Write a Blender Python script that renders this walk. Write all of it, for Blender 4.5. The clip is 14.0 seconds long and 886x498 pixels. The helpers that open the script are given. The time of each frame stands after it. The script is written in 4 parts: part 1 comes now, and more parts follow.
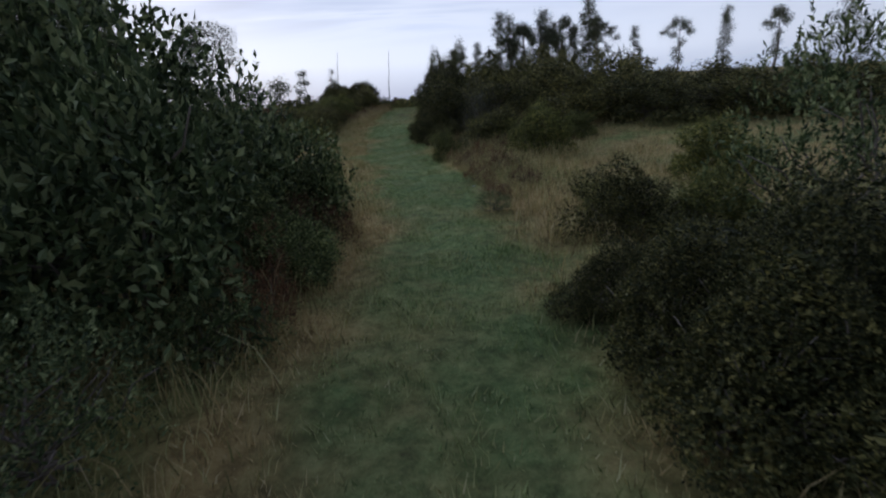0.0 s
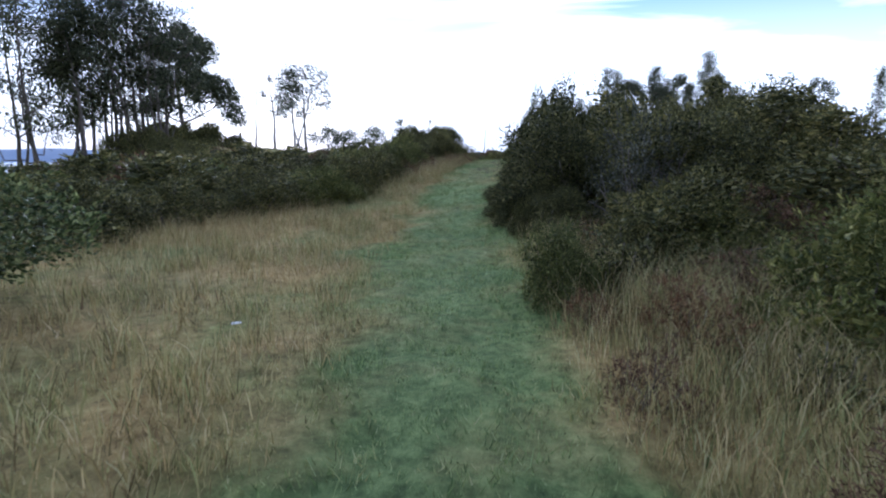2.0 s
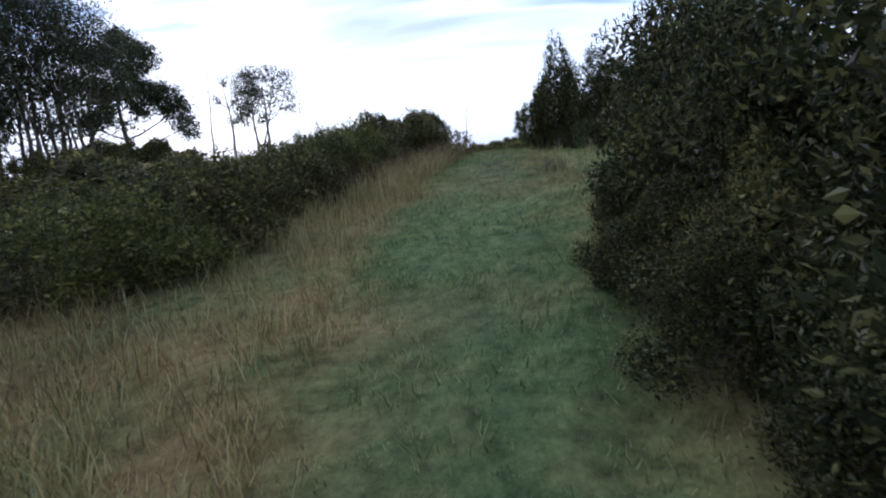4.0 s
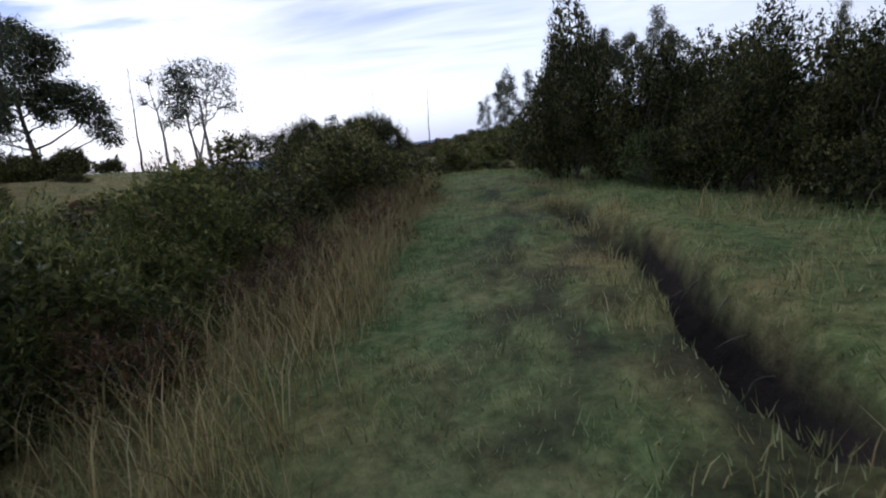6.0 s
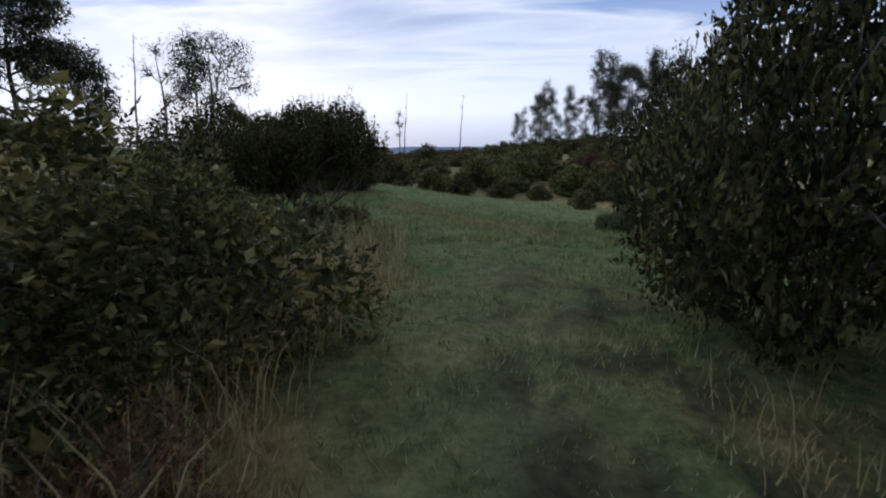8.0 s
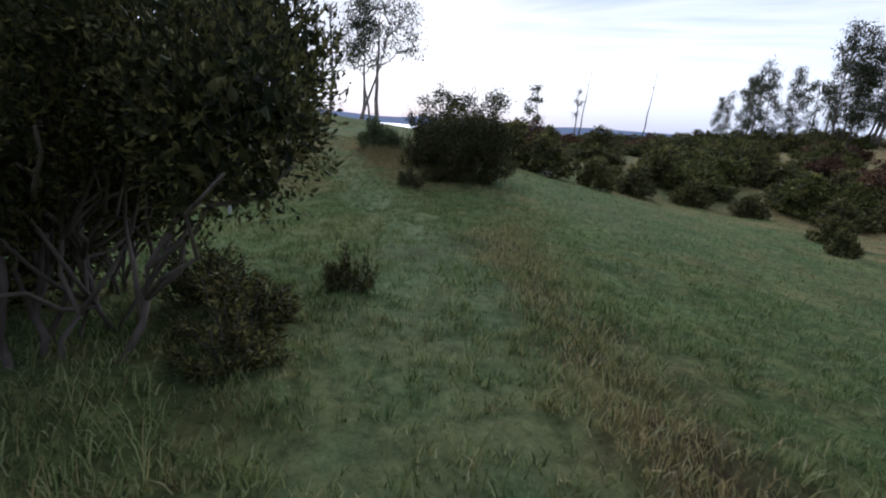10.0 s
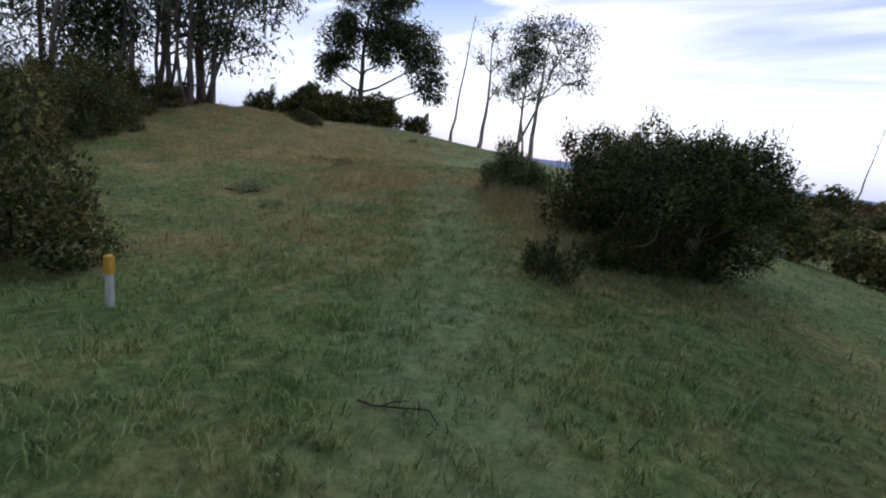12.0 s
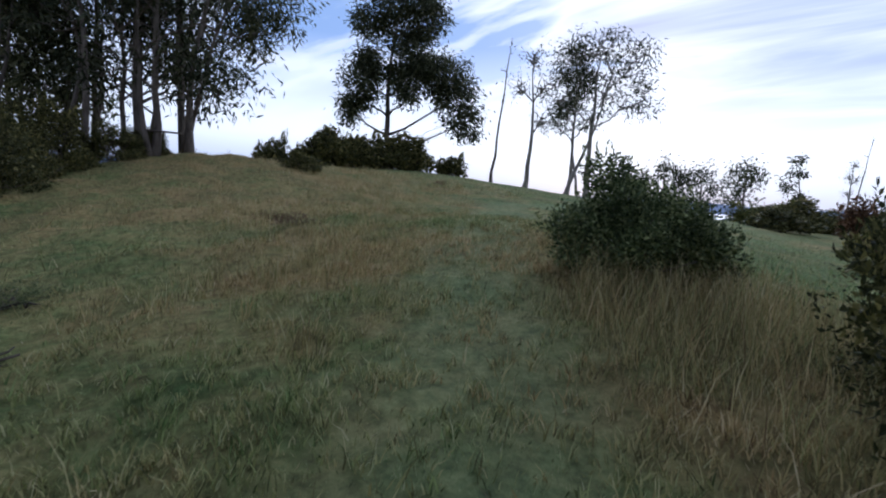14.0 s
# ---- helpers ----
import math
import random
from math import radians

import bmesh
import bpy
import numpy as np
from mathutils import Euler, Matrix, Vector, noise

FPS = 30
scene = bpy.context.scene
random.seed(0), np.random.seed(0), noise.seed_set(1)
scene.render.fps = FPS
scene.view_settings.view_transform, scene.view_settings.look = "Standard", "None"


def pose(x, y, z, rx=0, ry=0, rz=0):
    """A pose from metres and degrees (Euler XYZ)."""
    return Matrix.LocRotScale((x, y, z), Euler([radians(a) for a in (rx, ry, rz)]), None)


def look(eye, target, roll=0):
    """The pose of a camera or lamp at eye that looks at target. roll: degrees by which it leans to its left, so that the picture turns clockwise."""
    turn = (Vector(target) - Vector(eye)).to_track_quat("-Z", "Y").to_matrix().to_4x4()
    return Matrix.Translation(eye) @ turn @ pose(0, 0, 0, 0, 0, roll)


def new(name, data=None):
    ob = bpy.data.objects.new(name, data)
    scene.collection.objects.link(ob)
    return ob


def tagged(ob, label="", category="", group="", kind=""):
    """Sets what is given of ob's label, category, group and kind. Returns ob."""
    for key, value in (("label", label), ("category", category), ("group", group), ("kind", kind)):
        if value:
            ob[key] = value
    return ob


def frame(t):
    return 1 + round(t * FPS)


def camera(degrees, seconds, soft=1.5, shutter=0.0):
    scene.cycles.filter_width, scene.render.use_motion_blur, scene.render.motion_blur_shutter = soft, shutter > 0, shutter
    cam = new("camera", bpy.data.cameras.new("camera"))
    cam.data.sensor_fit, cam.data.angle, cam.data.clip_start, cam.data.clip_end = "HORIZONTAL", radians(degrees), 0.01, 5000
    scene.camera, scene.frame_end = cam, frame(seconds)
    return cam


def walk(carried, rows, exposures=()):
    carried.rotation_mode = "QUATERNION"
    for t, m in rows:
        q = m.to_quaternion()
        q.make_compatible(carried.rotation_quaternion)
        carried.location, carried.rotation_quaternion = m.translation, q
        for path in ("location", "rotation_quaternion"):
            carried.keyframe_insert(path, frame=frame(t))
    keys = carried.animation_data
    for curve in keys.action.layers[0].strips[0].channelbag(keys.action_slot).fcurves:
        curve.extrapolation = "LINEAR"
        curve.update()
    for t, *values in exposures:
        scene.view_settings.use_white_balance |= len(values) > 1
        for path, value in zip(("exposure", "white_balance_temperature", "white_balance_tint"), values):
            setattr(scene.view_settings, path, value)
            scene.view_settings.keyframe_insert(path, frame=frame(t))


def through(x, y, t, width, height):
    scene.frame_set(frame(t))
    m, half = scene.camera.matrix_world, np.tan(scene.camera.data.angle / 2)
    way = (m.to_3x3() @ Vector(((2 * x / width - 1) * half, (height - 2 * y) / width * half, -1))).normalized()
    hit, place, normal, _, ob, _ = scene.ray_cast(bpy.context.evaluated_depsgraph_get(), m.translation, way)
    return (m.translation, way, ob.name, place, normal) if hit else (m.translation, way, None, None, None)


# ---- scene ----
cam = camera(83.0, 14.0, soft=2.1, shutter=0.06)
PATH = [
    (0, (0.000, 0.000, 0.000), (-0.000, 1.920, -0.559), -3.1),
    (0.5, (0.024, 1.456, -0.032), (-0.129, 3.384, -0.540), -1.6),
    (1, (0.090, 2.909, -0.048), (-0.099, 4.830, -0.571), -0.6),
    (1.5, (0.028, 4.310, -0.107), (-0.227, 6.243, -0.552), 3.5),
    (2, (-0.072, 5.784, -0.050), (-0.403, 7.723, -0.409), 0.2),
    (2.5, (-0.287, 7.201, -0.071), (-0.617, 9.142, -0.421), 0.5),
    (3, (-0.482, 8.567, -0.159), (-0.794, 10.509, -0.519), -2.3),
    (3.5, (-0.710, 9.879, -0.185), (-1.057, 11.801, -0.618), -3.9),
    (4, (-0.961, 11.099, -0.149), (-1.252, 13.044, -0.515), -4.4),
    (4.2, (-1.036, 11.561, -0.113), (-1.286, 13.530, -0.356), -4.3),
    (6.5, (-1.347, 16.724, 0.500), (-1.503, 18.670, 0.067), -6.2),
    (7, (-1.331, 17.953, 0.508), (-1.463, 19.910, 0.115), -2.8),
    (9.5, (-1.364, 24.242, 0.765), (-1.971, 26.101, 0.347), 3.3),
    (10, (-1.710, 25.339, 0.688), (-2.542, 27.090, 0.198), 4.4),
    (10.5, (-2.207, 26.380, 0.597), (-3.161, 28.043, 0.027), 4.8),
    (11, (-2.745, 27.534, 0.557), (-3.815, 29.163, 0.107), 2.9),
    (11.5, (-3.467, 28.764, 0.478), (-4.678, 30.294, 0.042), 5.1),
    (12, (-4.273, 29.906, 0.422), (-5.599, 31.350, 0.024), 8.2),
    (12.5, (-5.063, 30.990, 0.297), (-6.410, 32.341, -0.303), 2.7),
    (13, (-5.907, 31.957, 0.295), (-7.339, 33.309, -0.055), 5.9),
    (13.5, (-6.789, 32.812, 0.306), (-8.275, 34.135, 0.103), 4.7),
    (14, (-7.710, 33.775, 0.327), (-9.199, 35.088, 0.084), 4.4),
]
EXPOSURES = [(0.0, -0.75, 5600, 14), (0.5, 0.65, 5500, 14), (1.0, 0.65, 5500, 14), (1.5, 0.60, 5400, 14), (2.0, 0.40, 5150, 14), (2.5, -0.10, 5050, 14), (3.0, -0.25, 5050, 14), (4.0, -0.05, 5300, 14), (6.5, -0.55, 5600, 14), (7.0, -0.70, 5600, 14), (9.5, -0.45, 5500, 14), (10.0, -0.30, 5620, 14), (10.5, 0.40, 5800, 14), (11.0, 0.50, 5700, 14), (11.5, -0.22, 5700, 14), (12.0, -0.32, 5700, 14), (12.5, -0.07, 5800, 14), (13.0, 0.75, 5720, 14), (13.5, -0.15, 5500, 14), (14.0, -0.35, 5400, 14)]
walk(cam, [(t, look(eye, target, roll)) for t, eye, target, roll in PATH], EXPOSURES)

# ---- world and light: bright broken overcast, low soft sun behind thin cloud ----
SUN_ELEVATION, SUN_AZIMUTH = radians(20), radians(30)


def build_world():
    world = bpy.data.worlds.new("overcast_sky")
    scene.world = world
    world.use_nodes = True
    nt = world.node_tree
    nt.nodes.clear()
    N, L = nt.nodes.new, nt.links.new
    out, bg = N("ShaderNodeOutputWorld"), N("ShaderNodeBackground")
    sky = N("ShaderNodeTexSky")
    sky.sky_type, sky.sun_disc = "NISHITA", False
    sky.sun_elevation, sky.sun_rotation = SUN_ELEVATION, -SUN_AZIMUTH
    dim = N("ShaderNodeMix")
    dim.data_type, dim.blend_type = "RGBA", "MULTIPLY"
    dim.inputs[0].default_value = 1.0
    dim.inputs[7].default_value = (0.10, 0.10, 0.10, 1)
    L(sky.outputs[0], dim.inputs[6])
    co = N("ShaderNodeTexCoord")
    sep = N("ShaderNodeSeparateXYZ")
    L(co.outputs["Generated"], sep.inputs[0])
    # cloud sheet seen in perspective: divide by height above the horizon
    lift = N("ShaderNodeMath")
    lift.operation = "MAXIMUM"
    lift.inputs[1].default_value = 0.0
    L(sep.outputs[2], lift.inputs[0])
    add = N("ShaderNodeMath")
    add.operation = "ADD"
    add.inputs[1].default_value = 0.10
    L(lift.outputs[0], add.inputs[0])
    px, py = N("ShaderNodeMath"), N("ShaderNodeMath")
    for m, k in ((px, 0), (py, 1)):
        m.operation = "DIVIDE"
        L(sep.outputs[k], m.inputs[0])
        L(add.outputs[0], m.inputs[1])
    comb = N("ShaderNodeCombineXYZ")
    L(px.outputs[0], comb.inputs[0])
    L(py.outputs[0], comb.inputs[1])
    turn = N("ShaderNodeMapping")
    turn.inputs["Rotation"].default_value = (0, 0, radians(35))
    turn.inputs["Scale"].default_value = (0.35, 1.0, 1)
    L(comb.outputs[0], turn.inputs[0])
    noise_1 = N("ShaderNodeTexNoise")
    noise_1.inputs["Scale"].default_value = 1.35
    noise_1.inputs["Detail"].default_value = 6
    noise_1.inputs["Roughness"].default_value = 0.52
    noise_1.inputs["Distortion"].default_value = 0.5
    L(turn.outputs[0], noise_1.inputs["Vector"])
    ramp = N("ShaderNodeValToRGB")
    e = ramp.color_ramp.elements
    e[0].position, e[0].color = 0.34, (0.42, 0.49, 0.67, 1)
    e[1].position, e[1].color = 0.52, (1.18, 1.19, 1.22, 1)
    mid = e.new(0.41)
    mid.color = (0.60, 0.69, 0.90, 1)
    hi = e.new(0.60)
    hi.color = (0.40, 0.57, 0.90, 1)
    L(noise_1.outputs[0], ramp.inputs[0])
    # brightest white band low over the horizon, bluer overhead
    band = N("ShaderNodeMapRange")
    band.inputs["From Min"].default_value, band.inputs["From Max"].default_value = 0.10, 0.26
    L(sep.outputs[2], band.inputs["Value"])
    top = N("ShaderNodeMix")
    top.data_type = "RGBA"
    top.inputs[6].default_value = (1.34, 1.35, 1.40, 1)
    L(band.outputs[0], top.inputs[0])
    L(ramp.outputs[0], top.inputs[7])
    low = N("ShaderNodeMapRange")
    low.inputs["From Min"].default_value, low.inputs["From Max"].default_value = 0.015, 0.075
    L(sep.outputs[2], low.inputs["Value"])
    bank = N("ShaderNodeMix")
    bank.data_type = "RGBA"
    bank.inputs[6].default_value = (0.72, 0.79, 0.97, 1)
    L(low.outputs[0], bank.inputs[0])
    L(top.outputs[2], bank.inputs[7])
    mix = N("ShaderNodeMix")
    mix.data_type = "RGBA"
    mix.inputs[0].default_value = 0.86
    L(dim.outputs[2], mix.inputs[6])
    L(bank.outputs[2], mix.inputs[7])
    # dusk falls off from the bright side of the sky to the zenith and the far side
    dot = N("ShaderNodeVectorMath")
    dot.operation = "DOT_PRODUCT"
    dot.inputs[1].default_value = (-math.sin(SUN_AZIMUTH) * 0.98, math.cos(SUN_AZIMUTH) * 0.98, 0.2)
    L(co.outputs["Generated"], dot.inputs[0])
    fall = N("ShaderNodeMapRange")
    fall.interpolation_type = "SMOOTHSTEP"
    fall.inputs["From Min"].default_value, fall.inputs["From Max"].default_value = -0.35, 0.92
    fall.inputs["To Min"].default_value, fall.inputs["To Max"].default_value = 0.52, 1.12
    L(dot.outputs["Value"], fall.inputs["Value"])
    L(fall.outputs[0], bg.inputs[1])
    L(mix.outputs[2], bg.inputs[0])
    L(bg.outputs[0], out.inputs[0])


build_world()
sun = new("sun", bpy.data.lights.new("sun", "SUN"))
sun.data.energy, sun.data.angle, sun.data.color = 1.45, radians(28), (1.0, 0.96, 0.9)
sun.matrix_world = look((0, 0, 30), (30 * math.sin(SUN_AZIMUTH), -30 * math.cos(SUN_AZIMUTH), 30 - 30 * math.tan(SUN_ELEVATION)))


# ---- materials ----
def material(name, rough=0.8, spec=0.3):
    m = bpy.data.materials.new(name)
    m.use_nodes = True
    b = m.node_tree.nodes["Principled BSDF"]
    b.inputs["Roughness"].default_value = rough
    b.inputs["Specular IOR Level"].default_value = spec
    return m, m.node_tree, b


def ramp_node(nt, stops):
    r = nt.nodes.new("ShaderNodeValToRGB")
    e = r.color_ramp.elements
    while len(e) < len(stops):
        e.new(0.5)
    for k, (p, c) in enumerate(stops):
        e[k].position, e[k].color = p, (*c, 1)
    return r


def noise_node(nt, scale, detail=4, rough=0.6, stretch=None):
    co, n = nt.nodes.new("ShaderNodeTexCoord"), nt.nodes.new("ShaderNodeTexNoise")
    n.inputs["Scale"].default_value, n.inputs["Detail"].default_value, n.inputs["Roughness"].default_value = scale, detail, rough
    src = co.outputs["Object"]
    if stretch:
        mp = nt.nodes.new("ShaderNodeMapping")
        mp.inputs["Scale"].default_value = stretch
        nt.links.new(src, mp.inputs[0])
        src = mp.outputs[0]
    nt.links.new(src, n.inputs["Vector"])
    return n


def mix_node(nt, kind="MIX", fac=0.5):
    m = nt.nodes.new("ShaderNodeMix")
    m.data_type, m.blend_type = "RGBA", kind
    m.inputs[0].default_value = fac
    return m


def leaf_material(name, dark, mid, light, rough=0.55, through=0.25):
    """Leaves: tone varies leaf by leaf, and in larger drifts over the plant."""
    m, nt, b = material(name, rough, 0.14)
    geo = nt.nodes.new("ShaderNodeNewGeometry")
    r = ramp_node(nt, [(0.0, dark), (0.55, mid), (0.93, light), (1.0, tuple(min(1, c * 1.5) for c in light))])
    nt.links.new(geo.outputs["Random Per Island"], r.inputs[0])
    n = noise_node(nt, 2.2, 3)
    drift = ramp_node(nt, [(0.3, (0.62, 0.62, 0.60)), (0.7, (1.25, 1.2, 1.05))])
    nt.links.new(n.outputs[0], drift.inputs[0])
    mul = mix_node(nt, "MULTIPLY", 1.0)
    nt.links.new(r.outputs[0], mul.inputs[6])
    nt.links.new(drift.outputs[0], mul.inputs[7])
    info = nt.nodes.new("ShaderNodeObjectInfo")
    tone = ramp_node(nt, [(0.0, (0.8, 0.82, 0.85)), (1.0, (1.15, 1.1, 0.95))])
    nt.links.new(info.outputs["Random"], tone.inputs[0])
    mul2 = mix_node(nt, "MULTIPLY", 1.0)
    nt.links.new(mul.outputs[2], mul2.inputs[6])
    nt.links.new(tone.outputs[0], mul2.inputs[7])
    nt.links.new(mul2.outputs[2], b.inputs["Base Color"])
    # thin leaves pass some light
    tr = nt.nodes.new("ShaderNodeBsdfTranslucent")
    nt.links.new(mul2.outputs[2], tr.inputs[0])
    ms = nt.nodes.new("ShaderNodeMixShader")
    ms.inputs[0].default_value = through
    nt.links.new(b.outputs[0], ms.inputs[1])
    nt.links.new(tr.outputs[0], ms.inputs[2])
    nt.links.new(ms.outputs[0], nt.nodes["Material Output"].inputs[0])
    return m


def bark_material(name, dark, light, scale=6.0):
    m, nt, b = material(name, 0.9, 0.2)
    n = noise_node(nt, scale, 6, 0.65, (1, 1, 0.25))
    r = ramp_node(nt, [(0.3, dark), (0.7, light)])
    nt.links.new(n.outputs[0], r.inputs[0])
    nt.links.new(r.outputs[0], b.inputs["Base Color"])
    bump = nt.nodes.new("ShaderNodeBump")
    bump.inputs["Strength"].default_value, bump.inputs["Distance"].default_value = 0.6, 0.03
    nt.links.new(n.outputs[0], bump.inputs["Height"])
    nt.links.new(bump.outputs[0], b.inputs["Normal"])
    return m


def plain_material(name, a, c, scale=20.0, rough=0.8, bump_by=0.3):
    m, nt, b = material(name, rough, 0.3)
    n = noise_node(nt, scale, 5)
    r = ramp_node(nt, [(0.3, a), (0.7, c)])
    nt.links.new(n.outputs[0], r.inputs[0])
    nt.links.new(r.outputs[0], b.inputs["Base Color"])
    bump = nt.nodes.new("ShaderNodeBump")
    bump.inputs["Strength"].default_value, bump.inputs["Distance"].default_value = bump_by, 0.01
    nt.links.new(n.outputs[0], bump.inputs["Height"])
    nt.links.new(bump.outputs[0], b.inputs["Normal"])
    return m


def grass_material():
    """Blades: green to straw by how dry the spot is, varied blade by blade."""
    m, nt, b = material("grass_blades", 0.6, 0.2)
    geo, at = nt.nodes.new("ShaderNodeNewGeometry"), nt.nodes.new("ShaderNodeAttribute")
    at.attribute_name = "dry"
    green = ramp_node(nt, [(0.0, (0.040, 0.078, 0.024)), (0.45, (0.165, 0.245, 0.080)), (0.85, (0.32, 0.41, 0.155)), (1.0, (0.44, 0.47, 0.25))])
    straw = ramp_node(nt, [(0.0, (0.13, 0.085, 0.045)), (0.5, (0.49, 0.36, 0.165)), (0.9, (0.67, 0.52, 0.27)), (1.0, (0.72, 0.58, 0.36))])
    nt.links.new(geo.outputs["Random Per Island"], green.inputs[0])
    nt.links.new(geo.outputs["Random Per Island"], straw.inputs[0])
    mx = mix_node(nt)
    nt.links.new(at.outputs["Fac"], mx.inputs[0])
    nt.links.new(green.outputs[0], mx.inputs[6])
    nt.links.new(straw.outputs[0], mx.inputs[7])
    worn, mw = nt.nodes.new("ShaderNodeAttribute"), mix_node(nt)
    worn.attribute_name = "worn"
    pale = ramp_node(nt, [(0.0, (0.10, 0.15, 0.075)), (0.5, (0.25, 0.325, 0.145)), (1.0, (0.42, 0.47, 0.27))])
    nt.links.new(geo.outputs["Random Per Island"], pale.inputs[0])
    nt.links.new(worn.outputs["Fac"], mw.inputs[0])
    nt.links.new(mx.outputs[2], mw.inputs[6])
    nt.links.new(pale.outputs[0], mw.inputs[7])
    nt.links.new(mw.outputs[2], b.inputs["Base Color"])
    tr = nt.nodes.new("ShaderNodeBsdfTranslucent")
    nt.links.new(mw.outputs[2], tr.inputs[0])
    ms = nt.nodes.new("ShaderNodeMixShader")
    ms.inputs[0].default_value = 0.3
    nt.links.new(b.outputs[0], ms.inputs[1])
    nt.links.new(tr.outputs[0], ms.inputs[2])
    nt.links.new(ms.outputs[0], nt.nodes["Material Output"].inputs[0])
    return m


def ground_material():
    """Turf, straw-coloured rough grass and bare soil, by cover."""
    m, nt, b = material("ground_cover", 0.95, 0.1)
    fine, wide, patch = noise_node(nt, 11, 8, 0.78), noise_node(nt, 0.9, 4, 0.6), noise_node(nt, 3.4, 5, 0.7)
    turf = ramp_node(nt, [(0.28, (0.026, 0.044, 0.017)), (0.5, (0.136, 0.192, 0.070)), (0.70, (0.275, 0.35, 0.135))])
    straw = ramp_node(nt, [(0.25, (0.070, 0.048, 0.028)), (0.5, (0.36, 0.265, 0.122)), (0.72, (0.57, 0.45, 0.23))])
    soil = ramp_node(nt, [(0.3, (0.018, 0.014, 0.013)), (0.7, (0.060, 0.046, 0.040))])
    for r in (turf, straw, soil):
        nt.links.new(fine.outputs[0], r.inputs[0])
    dry, bare = nt.nodes.new("ShaderNodeAttribute"), nt.nodes.new("ShaderNodeAttribute")
    dry.attribute_name, bare.attribute_name = "dry", "bare"
    m1, m2, m3 = mix_node(nt), mix_node(nt), mix_node(nt, "MULTIPLY", 1.0)
    shift = nt.nodes.new("ShaderNodeMapRange")
    shift.inputs["From Min"].default_value, shift.inputs["From Max"].default_value = 0.3, 0.7
    shift.inputs["To Min"].default_value, shift.inputs["To Max"].default_value = -0.32, 0.32
    nt.links.new(patch.outputs[0], shift.inputs["Value"])
    blend = nt.nodes.new("ShaderNodeMath")
    blend.operation, blend.use_clamp = "ADD", True
    nt.links.new(dry.outputs["Fac"], blend.inputs[0])
    nt.links.new(shift.outputs[0], blend.inputs[1])
    nt.links.new(blend.outputs[0], m1.inputs[0])
    nt.links.new(turf.outputs[0], m1.inputs[6])
    nt.links.new(straw.outputs[0], m1.inputs[7])
    nt.links.new(bare.outputs["Fac"], m2.inputs[0])
    nt.links.new(m1.outputs[2], m2.inputs[6])
    nt.links.new(soil.outputs[0], m2.inputs[7])
    drift = ramp_node(nt, [(0.3, (0.75, 0.8, 0.75)), (0.7, (1.2, 1.15, 1.05))])
    nt.links.new(wide.outputs[0], drift.inputs[0])
    nt.links.new(m2.outputs[2], m3.inputs[6])
    nt.links.new(drift.outputs[0], m3.inputs[7])
    m4, worn = mix_node(nt), nt.nodes.new("ShaderNodeAttribute")
    worn.attribute_name = "worn"
    pale = ramp_node(nt, [(0.3, (0.10, 0.145, 0.075)), (0.5, (0.22, 0.29, 0.13)), (0.7, (0.33, 0.395, 0.20))])
    nt.links.new(fine.outputs[0], pale.inputs[0])
    nt.links.new(worn.outputs["Fac"], m4.inputs[0])
    nt.links.new(m3.outputs[2], m4.inputs[6])
    nt.links.new(pale.outputs[0], m4.inputs[7])
    nt.links.new(m4.outputs[2], b.inputs["Base Color"])
    bump = nt.nodes.new("ShaderNodeBump")
    bump.inputs["Strength"].default_value, bump.inputs["Distance"].default_value = 0.9, 0.05
    nt.links.new(fine.outputs[0], bump.inputs["Height"])
    nt.links.new(bump.outputs[0], b.inputs["Normal"])
    return m


GRASS, GROUND = grass_material(), ground_material()
LEAF = {
    "laurel": leaf_material("broad_leaf", (0.030, 0.048, 0.022), (0.120, 0.164, 0.076), (0.30, 0.34, 0.175), 0.5),
    "scrub": leaf_material("scrub_leaf", (0.034, 0.041, 0.019), (0.110, 0.120, 0.050), (0.28, 0.255, 0.11)),
    "broom": leaf_material("broom_leaf", (0.048, 0.062, 0.024), (0.135, 0.160, 0.055), (0.30, 0.295, 0.11)),
    "gum": leaf_material("gum_leaf", (0.028, 0.036, 0.022), (0.078, 0.094, 0.058), (0.165, 0.175, 0.115), 0.5, 0.32),
    "fine": leaf_material("small_dark_leaf", (0.018, 0.023, 0.011), (0.066, 0.076, 0.032), (0.20, 0.19, 0.08)),
    "grey": leaf_material("pale_leaf", (0.05, 0.055, 0.045), (0.11, 0.115, 0.095), (0.24, 0.24, 0.21)),
    "brown": leaf_material("dead_bracken", (0.052, 0.030, 0.021), (0.138, 0.081, 0.052), (0.276, 0.172, 0.115)),
}
BARK = bark_material("grey_bark", (0.07, 0.055, 0.045), (0.26, 0.22, 0.19))
PALE_BARK = bark_material("pale_bark", (0.20, 0.17, 0.15), (0.46, 0.42, 0.38))
DARK_BARK = bark_material("dark_bark", (0.03, 0.024, 0.02), (0.10, 0.08, 0.065))
SOIL = plain_material("dark_soil", (0.014, 0.011, 0.011), (0.045, 0.034, 0.032), 30, 0.95, 0.8)
WHITE_PAINT = plain_material("weathered_white_paint", (0.55, 0.54, 0.50), (0.80, 0.79, 0.76), 25, 0.6)
YELLOW_PAINT = plain_material("yellow_paint", (0.62, 0.33, 0.05), (0.80, 0.48, 0.10), 25, 0.55)
PAPER = plain_material("white_paper", (0.70, 0.70, 0.72), (0.86, 0.86, 0.87), 40, 0.7, 0.5)
STONE = plain_material("pale_stone", (0.30, 0.27, 0.23), (0.55, 0.50, 0.43), 18, 0.9, 0.6)


